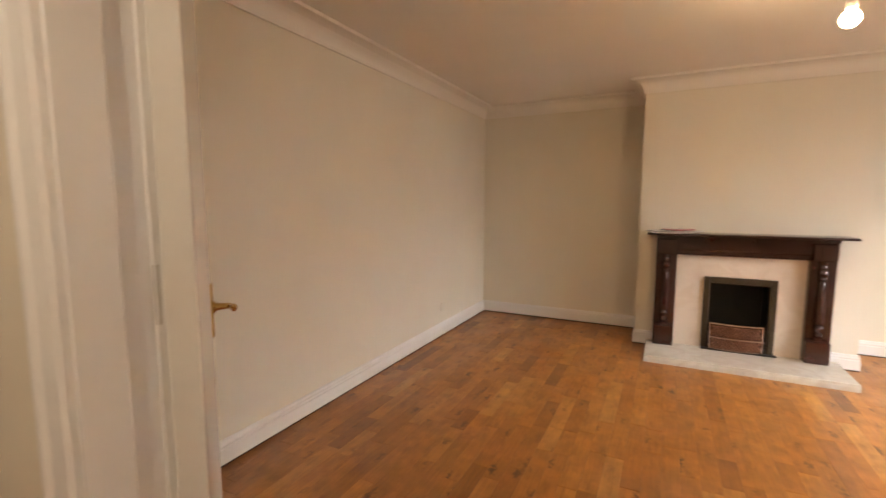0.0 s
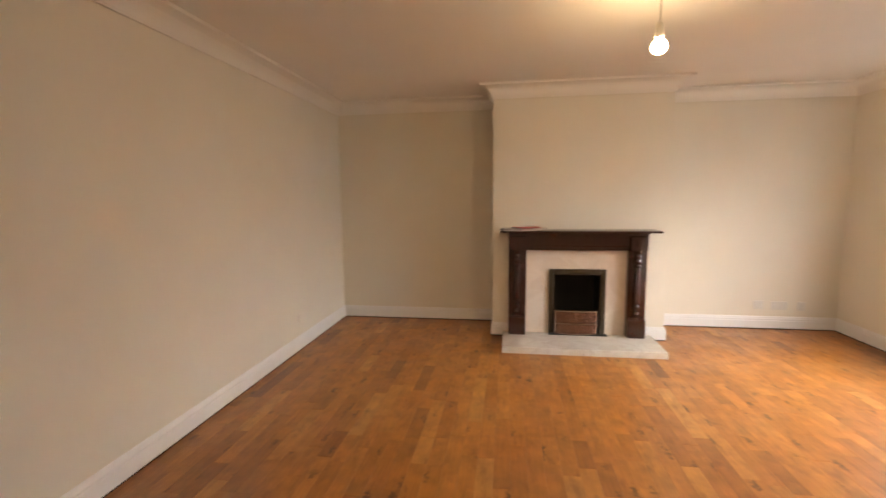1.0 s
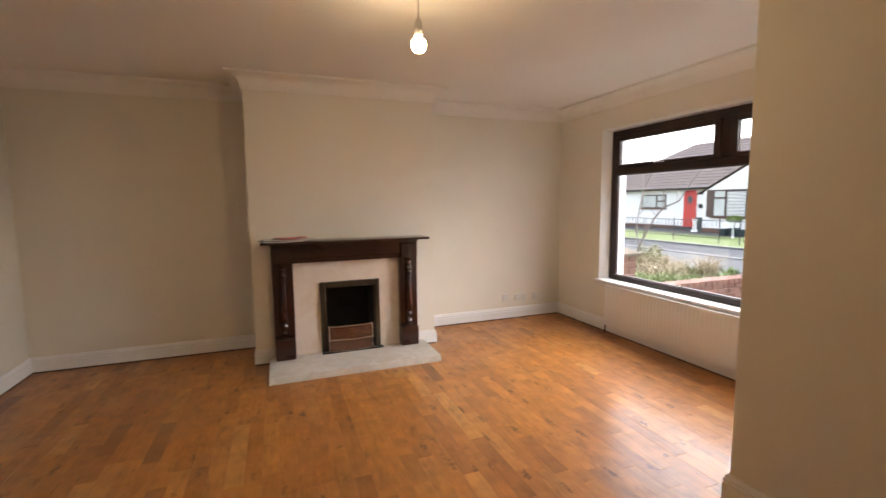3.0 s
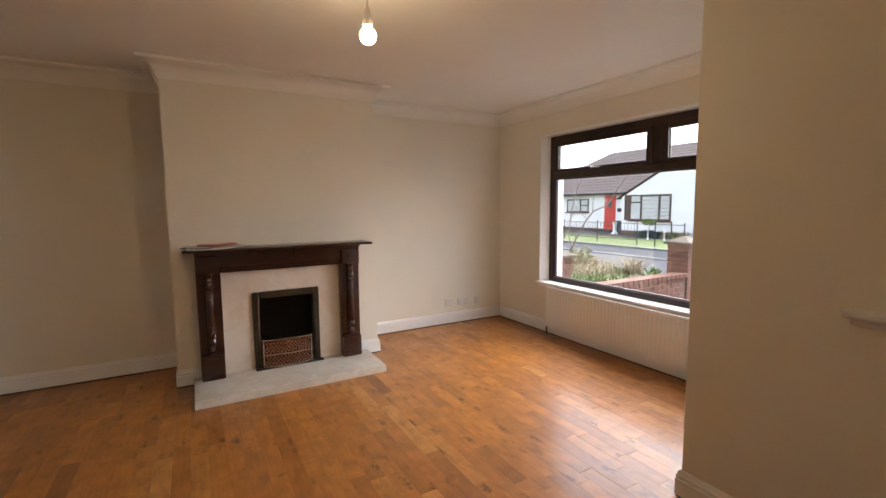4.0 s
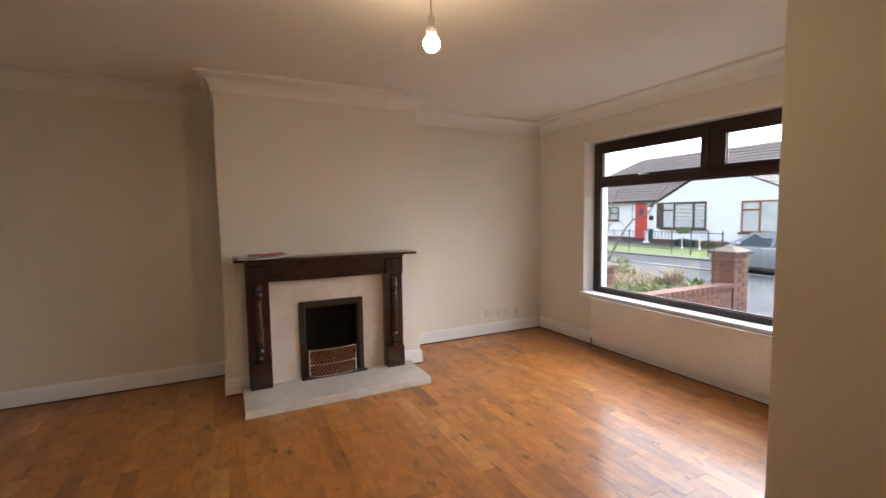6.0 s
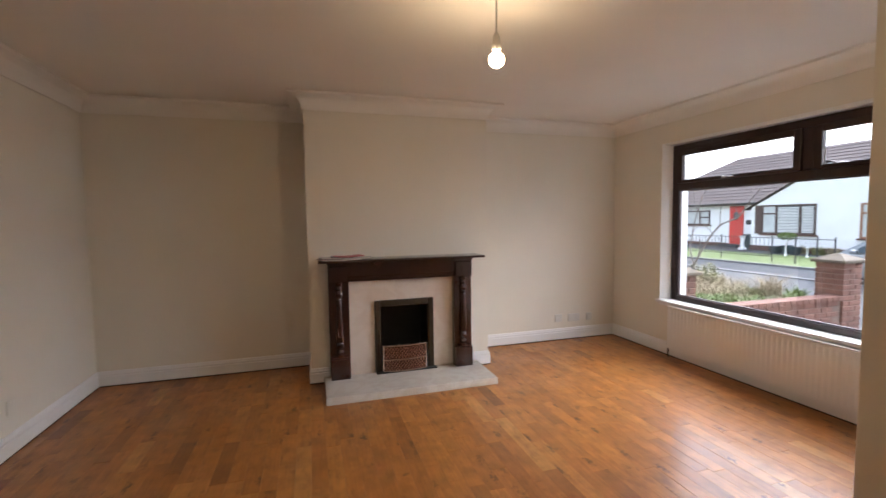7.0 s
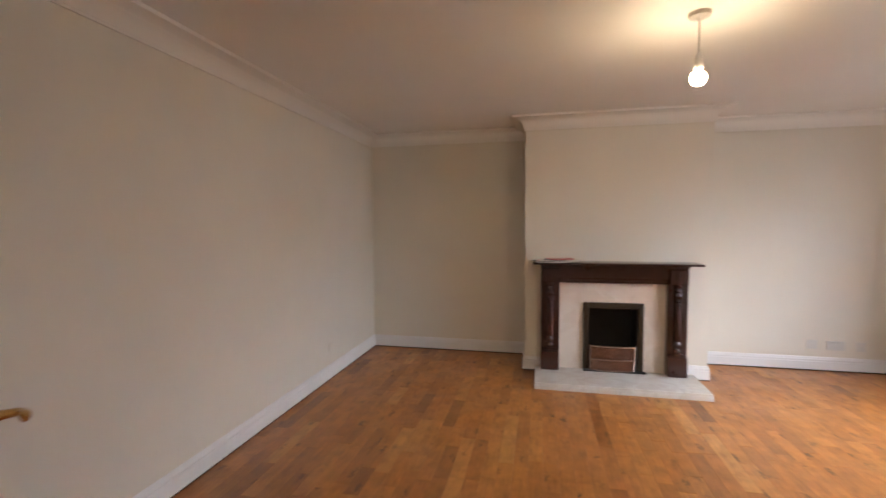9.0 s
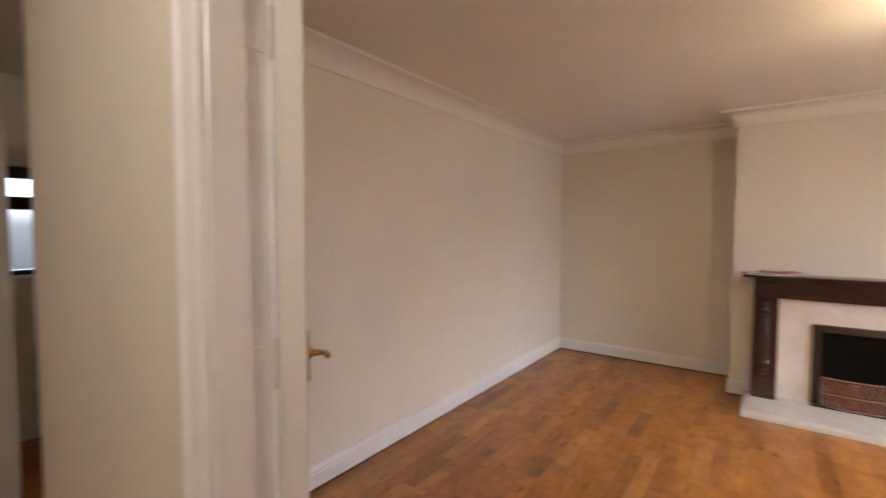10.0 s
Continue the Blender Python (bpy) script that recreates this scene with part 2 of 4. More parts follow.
def part(name, bm, material, parent, label="", smooth=False):
    ob = link(name, bm, material, parent, smooth)
    return tagged(ob, label) if label else ob


def thing(name, label, category, group="", at=None):
    ob = new(name)
    ob.empty_display_size = 0.1
    if at is not None:
        ob.matrix_basis = at
    return tagged(ob, label, category, group)


def structure(name, bm, material, smooth=False, label=""):
    return tagged(link(name, bm, material, None, smooth), label, kind="structure")


def box(bm, x0, x1, y0, y1, z0, z1, bevel=0.0, segs=2):
    vs = [bm.verts.new((x, y, z)) for x in (x0, x1) for y in (y0, y1) for z in (z0, z1)]
    quads = ((0, 1, 3, 2), (4, 6, 7, 5), (0, 4, 5, 1), (2, 3, 7, 6), (0, 2, 6, 4), (1, 5, 7, 3))
    fs = [bm.faces.new([vs[i] for i in q]) for q in quads]
    bmesh.ops.recalc_face_normals(bm, faces=fs)
    if bevel:
        es = list({e for f in fs for e in f.edges})
        bmesh.ops.bevel(bm, geom=es, offset=bevel, segments=segs, affect="EDGES", profile=0.5)
    return bm


def boxes(*dims, bevel=0.0, segs=1):
    bm = bmesh.new()
    for d in dims:
        box(bm, *d, bevel=bevel, segs=segs)
    return bm


def sweep(profile, path, closed=False):
    """Carries a profile of (inwards, up) along a plan path whose room lies to its left, with mitred corners."""
    bm = bmesh.new()
    n = len(path)
    rings = []
    for i, p in enumerate(path):
        p = Vector(p)
        a = Vector(path[i - 1]) if (i or closed) else None
        b = Vector(path[(i + 1) % n]) if (i < n - 1 or closed) else None
        d1 = (p - a).normalized() if a is not None else (b - p).normalized()
        d2 = (b - p).normalized() if b is not None else d1
        n1, n2 = Vector((-d1.y, d1.x)), Vector((-d2.y, d2.x))
        m = (n1 + n2) / (1 + n1.dot(n2))
        rings.append([bm.verts.new((p.x + m.x * u, p.y + m.y * u, z)) for u, z in profile])
    k = len(profile)
    for i in range(n if closed else n - 1):
        r, s = rings[i], rings[(i + 1) % n]
        for j in range(k):
            bm.faces.new((r[j], r[(j + 1) % k], s[(j + 1) % k], s[j]))
    if not closed:
        bm.faces.new(rings[0])
        bm.faces.new(rings[-1][::-1])
    return bm


def lathe(bm, profile, x, y, segs=20, z0=0.0):
    """A turned form from (radius, height) pairs about an upright axis."""
    rings = []
    for r, z in profile:
        rings.append([bm.verts.new((x + r * math.cos(2 * math.pi * i / segs), y + r * math.sin(2 * math.pi * i / segs), z0 + z)) for i in range(segs)])
    for a, b in zip(rings, rings[1:]):
        for i in range(segs):
            bm.faces.new((a[i], a[(i + 1) % segs], b[(i + 1) % segs], b[i]))
    bm.faces.new(rings[0][::-1])
    bm.faces.new(rings[-1])
    return bm


def tube(bm, pts, radii, segs=8):
    """A round bar through points."""
    rings = []
    pts = [Vector(p) for p in pts]
    for i, p in enumerate(pts):
        d = (pts[min(i + 1, len(pts) - 1)] - pts[max(i - 1, 0)]).normalized()
        u = d.orthogonal().normalized() if i == 0 else (u - d * u.dot(d)).normalized()
        v = d.cross(u)
        r = radii[i] if isinstance(radii, (list, tuple)) else radii
        rings.append([bm.verts.new(p + (u * math.cos(2 * math.pi * k / segs) + v * math.sin(2 * math.pi * k / segs)) * r) for k in range(segs)])
    for a, b in zip(rings, rings[1:]):
        for k in range(segs):
            bm.faces.new((a[k], a[(k + 1) % segs], b[(k + 1) % segs], b[k]))
    bm.faces.new(rings[0][::-1])
    bm.faces.new(rings[-1])
    return bm


# ---- plan of the room ----
XL, XR, YB = -2.0, 3.12, 4.95            # left wall, window wall, back wall
BX0, BX1, BY = -0.27, 1.33, 4.44         # chimney breast
PX, PY = 1.790, 1.777                     # corner of the partition
DY0, DY1 = 0.28, 0.385                   # doorway wall
DX0, DX1 = -0.72, 0.22                   # doorway
H = 2.40
WY0, WY1, WZ0, WZ1 = 1.95, 4.190, 0.545, 2.064   # window opening
XO = 3.40                                # outer face of the window wall

structure("wall_west", boxes((XL - 0.12, XL, DY1 - 0.001, YB + 0.15, -0.05, H + 0.1)), CREAM)
structure("wall_north", boxes((XL - 0.12, XO, YB, YB + 0.15, -0.05, H + 0.1)), CREAM)
structure("chimney_breast", boxes((BX0, 0.295, BY, YB + 0.01, -0.05, 0.645), (0.755, BX1, BY, YB + 0.01, -0.05, 0.645), (BX0, BX1, BY, YB + 0.01, 0.645, H + 0.05)), CREAM)
SP = 0.048                               # splay of the plastered reveal
structure("wall_east", boxes((XR, XO, PY - 0.12, WY0, -0.6, H + 0.1), (XR, XO, WY1 + SP, YB + 0.15, -0.6, H + 0.1), (XR, XO, WY0, WY1 + SP, -0.6, WZ0 - 0.035), (XR, XO, WY0, WY1 + SP, WZ1 + 0.022, H + 0.1)), CREAM)
structure("wall_partition", boxes((PX, PX + 0.12, -2.2, PY, -0.05, H + 0.05), (PX + 0.12, XR, PY - 0.12, PY, -0.05, H + 0.05), bevel=0.006, segs=2), CREAM)
structure("wall_south", boxes((-1.73, DX0 - 0.03, DY0, DY1, -0.05, H + 0.05), (XL - 0.12, -1.73, DY1 - 0.035, DY1, -0.05, H + 0.05), (DX1 + 0.03, PX, DY0, DY1, -0.05, H + 0.05), (DX0 - 0.03, DX1 + 0.03, DY0, DY1, 2.06, H + 0.05)), CREAM)
bm = bmesh.new()
xs4 = (XR + 0.003, 3.205, XO + 0.004)
for y_in, y_out, yb in ((WY1 + SP - 0.002, WY1 - 0.004, WY1 + SP + 0.001), (WY0 + 0.002, WY0 + 0.006, WY0 - 0.001)):
    low = [bm.verts.new((x, y, WZ0 - 0.03)) for x, y in ((xs4[0], y_in), (xs4[1], y_out), (xs4[2], y_out), (xs4[2], yb), (xs4[0], yb))]
    top = [bm.verts.new((v.co.x, v.co.y, WZ1 + 0.02)) for v in low]
    bm.faces.new(low)
    bm.faces.new(top[::-1])
    for i in range(5):
        bm.faces.new((low[i], low[(i + 1) % 5], top[(i + 1) % 5], top[i]))
box(bm, XR + 0.003, XO + 0.004, WY0 + 0.004, WY1 - 0.002, WZ1 - 0.004, WZ1 + 0.0215)
structure("window_reveal", bm, GLOSS, label="white painted splayed window reveal")
structure("ceiling", boxes((XL - 2.2, XO, -2.4, YB + 0.15, H, H + 0.12)), CEIL)
structure("floor", boxes((XL - 2.2, XR + 0.05, -2.4, YB + 0.05, -0.14, -0.013)), SUBFLOOR, label="honey-coloured wooden strip floor with dark gaps")
# hall behind the doorway
structure("wall_hall_south", boxes((-4.2, PX + 0.1, -2.35, -2.2, -0.05, H + 0.05)), CREAM)
structure("wall_hall_north", boxes((-4.2, XL - 0.12, 1.0, 1.12, -0.05, H + 0.05), (XL - 0.135, XL - 0.12, DY1 - 0.035, 1.12, -0.05, H + 0.05)), CREAM)
structure("wall_hall_west", boxes((-4.15, -4.0, -2.3, 0.50, -0.05, H + 0.05), (-4.15, -4.0, 0.85, 1.1, -0.05, H + 0.05), (-4.15, -4.0, 0.50, 0.85, -0.05, 1.10), (-4.15, -4.0, 0.50, 0.85, 1.82, H + 0.05)), CREAM)

# cornice: a cove between two small fillets
cove = [(0, H - 0.125), (0.012, H - 0.125), (0.014, H - 0.112)]
for i in range(9):
    a = radians(90 * i / 8)
    cove.append((0.118 - 0.102 * math.cos(a), H - 0.112 + 0.094 * math.sin(a)))
cove += [(0.121, H - 0.012), (0.122, H - 0.004), (0.122, H + 0.002), (0, H + 0.002)]
ROOM = [(XL, DY1), (PX, DY1), (PX, PY), (XR, PY), (XR, YB), (BX1, YB), (BX1, BY), (BX0, BY), (BX0, YB), (XL, YB)]
structure("cornice", sweep(cove, ROOM, True), CEIL, True, "white plaster cove cornice")

# skirting boards
skirt = [(0.004, 0.011), (0.018, 0.011), (0.018, 0.088), (0.0135, 0.091), (0.0135, 0.097), (0.0165, 0.101), (0.0165, 0.108), (0.012, 0.113), (0.009, 0.125), (0.005, 0.131), (0, 0.132), (0, 0.100), (0.004, 0.09)]
# filler strip below the skirting; its dark colour imitates shade in the gap
gap = [(0.0, 0.0005), (0.014, 0.0005), (0.014, 0.0109), (0.0, 0.0109)]
for run in ([(DX1 + 0.09, DY1), (PX, DY1), (PX, PY), (XR, PY), (XR, YB), (BX1, YB), (BX1, BY), (1.212, BY)],
            [(-0.172, BY), (BX0, BY), (BX0, YB), (XL, YB), (XL, DY1), (DX0 - 0.09, DY1)],
            [(-1.73, DY0 + 0.12), (-1.73, DY0), (DX0 - 0.10, DY0)]):
    run = run if run[0][0] != -1.73 else run[::-1]
    structure("baseboard", sweep(skirt, run), GLOSS, False, "white gloss skirting board")
    structure("trim", sweep(gap, run), GAPSHADE, False, "near-black filler strip painted as shade between skirting and floor")

# short ends of skirting that stand on the hearth beside the surround
for x0, x1 in ((-0.172, -0.119), (1.129, 1.212)):
    structure("baseboard", boxes((x0, x1, BY - 0.018, BY, 0.0565, 0.092), (x0, x1, BY - 0.015, BY, 0.092, 0.110), (x0, x1, BY - 0.009, BY, 0.110, 0.132), bevel=0.0015), GLOSS, False, "short white skirting end on the hearth")

# doorway: lining with a rebate, stops, and the architrave on both sides
structure("trim", boxes((DX0 - 0.03, DX0 - 0.012, DY0 - 0.002, DY1 + 0.002, 0, 2.045), (DX1 + 0.012, DX1 + 0.03, DY0 - 0.002, DY1 + 0.002, 0, 2.045), (DX0 - 0.03, DX1 + 0.03, DY0 - 0.002, DY1 + 0.002, 2.045, 2.06),
                        (DX0 - 0.012, DX0, DY0 - 0.002, DY1 - 0.045, 0, 2.045), (DX1, DX1 + 0.012, DY0 - 0.002, DY1 - 0.045, 0, 2.045), bevel=0.002), GLOSS, label="white gloss door lining with a rebate")
arch = [(0, 0.0), (0.0, 0.012), (0.008, 0.017), (0.016, 0.017), (0.022, 0.013), (0.048, 0.016), (0.056, 0.022), (0.066, 0.022), (0.070, 0.016), (0.070, 0.0)]


def architrave(yface, out):
    """A moulded surround on one face of the doorway wall; out is -1 towards the hall, 1 towards the room."""
    bm = bmesh.new()
    top = 2.05
    loops = []
    for px_, pz, sx, sz in ((DX0 - 0.004, 0.0, -1, 0), (DX0 - 0.004, top, -1, 1), (DX1 + 0.004, top, 1, 1), (DX1 + 0.004, 0.0, 1, 0)):
        loops.append([bm.verts.new((px_ + sx * u, yface + out * d, pz + sz * u)) for u, d in arch])
    k = len(arch)
    for a, b in zip(loops, loops[1:]):
        for j in range(k):
            bm.faces.new((a[j], a[(j + 1) % k], b[(j + 1) % k], b[j]))
    bm.faces.new(loops[0])
    bm.faces.new(loops[-1][::-1])
    structure("trim", bm, GLOSS, False, "white gloss moulded door architrave")


architrave(DY0, -1)
architrave(DY1, 1)


# ---- door ----
def panel_door(width, height, name, label, m, panels=True):
    """A door leaf in its own x (width) and z; y is its thickness, from 0 back to -0.042."""
    d = tagged(new(name), label, "door", kind="structure")
    d.matrix_basis = m
    part("leaf", boxes((0, width, -0.042, 0, 0.008, height), bevel=0.002), DOORP, d)
    for side in (0.0, -0.042) if panels else ():
        s = 1 if side == 0 else -1
        for x0, x1, z0, z1 in ((0.10, width - 0.10, 0.22, 0.80), (0.10, width - 0.10, 1.02, height - 0.12)):
            fr = []
            for a, b_, c, e in ((x0, x1, z0, z0 + 0.022), (x0, x1, z1 - 0.022, z1), (x0, x0 + 0.022, z0 + 0.022, z1 - 0.022), (x1 - 0.022, x1, z0 + 0.022, z1 - 0.022)):
                fr.append((a, b_, min(side, side + s * 0.006), max(side, side + s * 0.006), c, e))
            part("panel_moulding", boxes(*fr, bevel=0.002), DOORP, d)
    return d


def lever_handle(parent, x, z, y, s, inward):
    """A brass backplate with a scrolled lever on one face of a door."""
    h = part("door_handle", boxes((x - 0.021, x + 0.021, min(y, y + s * 0.006), max(y, y + s * 0.006), z - 0.085, z + 0.07), bevel=0.0025, segs=2), BRASS, parent, "polished brass lever handle on a backplate")
    bm = bmesh.new()
    pts = [(x, y + s * 0.004, z), (x, y + s * 0.030, z), (x, y + s * 0.046, z), (x + inward * 0.012, y + s * 0.054, z), (x + inward * 0.030, y + s * 0.058, z + 0.003), (x + inward * 0.048, y + s * 0.059, z + 0.004), (x + inward * 0.062, y + s * 0.059, z + 0.002)]
    tube(bm, pts, [0.013, 0.0095, 0.009, 0.0095, 0.009, 0.0105, 0.007], 10)
    part("lever", bm, BRASS, h, smooth=True)
    bm = bmesh.new()
    tube(bm, [(x, y + s * 0.006, z), (x, y + s * 0.012, z)], [0.019, 0.016], 16)
    part("collar", bm, BRASS, h, smooth=True)


door = panel_door(0.735, 1.98, "door_1", "open flush white gloss door swung back into the room", pose(-0.716, 0.392, 0, 0, 0, 143.4), False)
lever_handle(door, 0.673, 1.02, 0.0, 1, -1)
lever_handle(door, 0.673, 1.02, -0.042, -1, -1)
for z in (0.25, 1.19, 1.75):
    h = link("door_hinge", boxes((DX0 - 0.0118, DX0 - 0.010, DY1 - 0.043, DY1 - 0.006, z - 0.035, z + 0.035)), GLOSS)
    tagged(h, "painted steel butt hinge in the door rebate", "hinge", "door hinges")
    bm = bmesh.new()
    tube(bm, [(DX0 - 0.008, DY1 + 0.004, z - 0.045), (DX0 - 0.008, DY1 + 0.004, z + 0.045)], 0.005, 8)
    part("knuckle", bm, LIGHT_HALO, h)

# far door and window of the hall
hall_door = panel_door(0.76, 1.98, "door_2", "white panelled door standing open in the hall", pose(-3.2, -0.30, 0, 0, 0, 90))
hw = tagged(new("window_2"), "small brown-framed hall window with a white sill", "window", kind="structure")
part("window_frame", boxes((-4.10, -4.02, 0.50, 0.53, 1.10, 1.82), (-4.10, -4.02, 0.82, 0.85, 1.10, 1.82), (-4.10, -4.02, 0.53, 0.82, 1.745, 1.82), (-4.10, -4.02, 0.53, 0.82, 1.540, 1.625), (-4.10, -4.02, 0.53, 0.82, 1.10, 1.14), bevel=0.003), WINBROWN, hw)
part("window_sill", boxes((-4.02, -3.95, 0.48, 0.87, 1.085, 1.108), bevel=0.004), GLOSS, hw)
for z0, z1 in ((1.14, 1.540), (1.625, 1.745)):
    p = part("pane", boxes((-4.065, -4.06, 0.53, 0.82, z0, z1)), GLASS, hw)
    p.visible_shadow = False

# ---- window ----
win = tagged(new("window_1"), "wide dark rosewood window with two top lights over one large pane", "window", kind="structure")
FX0, FX1 = 3.205, 3.265
part("window_frame", boxes((FX0, FX1, WY1 - 0.072, WY1 - 0.006, WZ0, WZ1 - 0.006), (FX0, FX1, WY0 + 0.006, WY0 + 0.072, WZ0, WZ1 - 0.006),
                           (FX0, FX1, WY0 + 0.072, WY1 - 0.072, WZ1 - 0.070, WZ1 - 0.006), (FX0, FX1, WY0 + 0.072, WY1 - 0.072, WZ0, WZ0 + 0.048),
                           (FX0, FX1, WY0 + 0.072, WY1 - 0.072, 1.622, 1.690), (FX0, FX1, 2.905, 2.985, 1.690, WZ1 - 0.070), bevel=0.006, segs=2), WINBROWN, win)
part("bead", boxes((FX0 + 0.012, FX0 + 0.024, WY1 - 0.084, WY1 - 0.072, WZ0 + 0.048, 1.622), (FX0 + 0.012, FX0 + 0.024, WY0 + 0.072, WY0 + 0.084, WZ0 + 0.048, 1.622),
                   (FX0 + 0.012, FX0 + 0.024, WY0 + 0.084, WY1 - 0.084, WZ0 + 0.048, WZ0 + 0.058), (FX0 + 0.012, FX0 + 0.024, WY0 + 0.084, WY1 - 0.084, 1.612, 1.622), bevel=0.002), WINBROWN, win)
for a, b_ in ((2.985, WY1 - 0.072), (WY0 + 0.072, 2.905)):
    z0, z1, w = 1.690, WZ1 - 0.068, 0.058
    sash = part("sash", boxes((FX0 - 0.014, FX0 + 0.03, a, a + w, z0, z1), (FX0 - 0.014, FX0 + 0.03, b_ - w, b_, z0, z1), (FX0 - 0.014, FX0 + 0.03, a + w, b_ - w, z0, z0 + 0.030), (FX0 - 0.014, FX0 + 0.03, a + w, b_ - w, z1 - 0.046, z1), bevel=0.005, segs=2), WINBROWN, win)
    p = part("pane", boxes((FX0 + 0.018, FX0 + 0.022, a + w, b_ - w, z0 + 0.030, z1 - 0.046)), GLASS, sash)
    p.visible_shadow = False
    part("gasket", boxes((FX0 + 0.015, FX0 + 0.017, a + w, a + w + 0.006, z0 + 0.030, z1 - 0.046), (FX0 + 0.015, FX0 + 0.017, b_ - w - 0.006, b_ - w, z0 + 0.030, z1 - 0.046)), WHITE, sash)
    mid = (a + b_) / 2 + 0.06
    if a < 2.5:
        continue
    bm = boxes((FX0 - 0.024, FX0 - 0.014, mid - 0.012, mid + 0.012, z0 + 0.006, z0 + 0.028), bevel=0.002)
    tube(bm, [(FX0 - 0.030, mid, z0 + 0.016), (FX0 - 0.034, mid - 0.03, z0 + 0.015), (FX0 - 0.034, mid - 0.11, z0 + 0.012)], [0.007, 0.006, 0.005], 8)
    part("window_handle", bm, CHROME, sash, "silver window handle", True)
p = part("pane", boxes((FX0 + 0.028, FX0 + 0.032, WY0 + 0.072, WY1 - 0.072, WZ0 + 0.048, 1.622)), GLASS, win)
p.visible_shadow = False
part("window_sill", boxes((3.062, FX0, WY0 - 0.045, WY1 + 0.045, WZ0 - 0.026, WZ0), bevel=0.006, segs=3), GLOSS, win, "white gloss window board")
part("window_apron", boxes((3.098, XR - 0.001, WY0 - 0.03, WY1 + 0.03, WZ0 - 0.052, WZ0 - 0.030), bevel=0.003), GLOSS, win)
part("outer_sill", boxes((FX1 - 0.01, XO + 0.05, WY0 + 0.004, WY1 - 0.004, WZ0 - 0.034, WZ0 + 0.012), bevel=0.004), WINBROWN, win)


# ---- radiator ----
def radiator(y0, y1, z0, z1, xf, xw):
    """A double panel radiator: fluted front at xf, back panel near the wall at xw, grille on top."""
    r = thing("radiator", "white enamelled steel panel radiator with pressed flutes under the window", "radiator")
    n = int((y1 - y0 - 0.06) / 0.0385)
    pitch = (y1 - y0 - 0.06) / n
    pts = [(y0, 0.0)]
    for i in range(n):
        a = y0 + 0.03 + i * pitch
        pts += [(a + pitch * 0.08, 0.0), (a + pitch * 0.30, 0.0042), (a + pitch * 0.70, 0.0042), (a + pitch * 0.92, 0.0)]
    pts.append((y1, 0.0))
    bm = bmesh.new()
    rows = []
    for z, f in ((z0, 0.0), (z0 + 0.018, 0.0), (z0 + 0.045, 1.0), (z1 - 0.045, 1.0), (z1 - 0.018, 0.0), (z1, 0.0)):
        rows.append([bm.verts.new((xf + 0.007 - d * f, y, z)) for y, d in pts])
    for a, b_ in zip(rows, rows[1:]):
        for i in range(len(pts) - 1):
            bm.faces.new((a[i], a[i + 1], b_[i + 1], b_[i]))
    part("front_panel", bm, RADW, r, smooth=True)
    part("front_core", boxes((xf + 0.009, xf + 0.018, y0, y1, z0, z1), bevel=0.003, segs=2), RADW, r)
    part("back_panel", boxes((xw - 0.046, xw - 0.034, y0, y1, z0, z1 - 0.004), bevel=0.004, segs=2), RADW, r)
    part("top_grille", boxes((xf + 0.004, xf + 0.030, y0, y1, z1 + 0.001, z1 + 0.014), bevel=0.005, segs=2), RADW, r)
    for y in (y0, y1 - 0.003):
        part("side_panel", boxes((xf + 0.018, xw - 0.034, y, y + 0.003, z0 + 0.02, z1)), RADW, r)
    bm = bmesh.new()
    tube(bm, [(xw - 0.052, y1 + 0.014, 0.0), (xw - 0.052, y1 + 0.014, z0 + 0.04), (xw - 0.052, y1 - 0.005, z0 + 0.04)], 0.0075, 10)
    part("pipe", bm, DARKPIPE, r, smooth=True)
    bm = bmesh.new()
    lathe(bm, [(0.011, 0), (0.014, 0.004), (0.014, 0.03), (0.010, 0.036)], xw - 0.052, y1 + 0.014, 14, z0 + 0.025)
    part("valve", bm, CHROME, r, smooth=True)
    for y in (y0 + 0.3, y1 - 0.3):
        part("bracket", boxes((xw - 0.034, xw - 0.0005, y - 0.02, y + 0.02, z0 + 0.08, z1 - 0.08)), RADW, r)
    return r


radiator(2.12, 4.045, 0.098, 0.497, 3.032, XR)

# ---- fireplace ----
HZ = 0.056
hearth = thing("hearth", "pale marble hearth slab on the wooden floor", "hearth")
part("slab", boxes((-0.17, 1.21, 3.94, 4.395, 0.018, HZ), bevel=0.004, segs=2), HEARTHM, hearth)
part("base", boxes((-0.166, 1.206, 3.945, 4.395, 0.0, 0.0165)), GROUT, hearth)
part("front_strip", boxes((-0.171, 0.52, 3.936, 3.9445, 0.0, 0.036), (0.5225, 1.211, 3.936, 3.9445, 0.0, 0.036), bevel=0.0015), HEARTHM, hearth)

sur = thing("fire_surround", "dark mahogany fire surround with turned half columns and a mantel shelf", "fireplace")
part("stile", boxes((-0.118, 0.046, 4.335, 4.438, HZ, 1.03), bevel=0.003), MAHOG, sur)
part("stile", boxes((0.964, 1.128, 4.335, 4.438, HZ, 1.03), bevel=0.003), MAHOG, sur)
part("head_rail", boxes((0.046, 0.964, 4.335, 4.438, 0.866, 1.03), bevel=0.003), MAHOG, sur)
part("frieze", boxes((-0.108, 1.118, 4.318, 4.336, 0.905, 1.012), bevel=0.006, segs=2), MAHOG, sur)
bed_prof = [(0.0, 0.0), (-0.004, 0.006), (-0.007, 0.016), (-0.011, 0.024), (-0.014, 0.037)]
bm = bmesh.new()
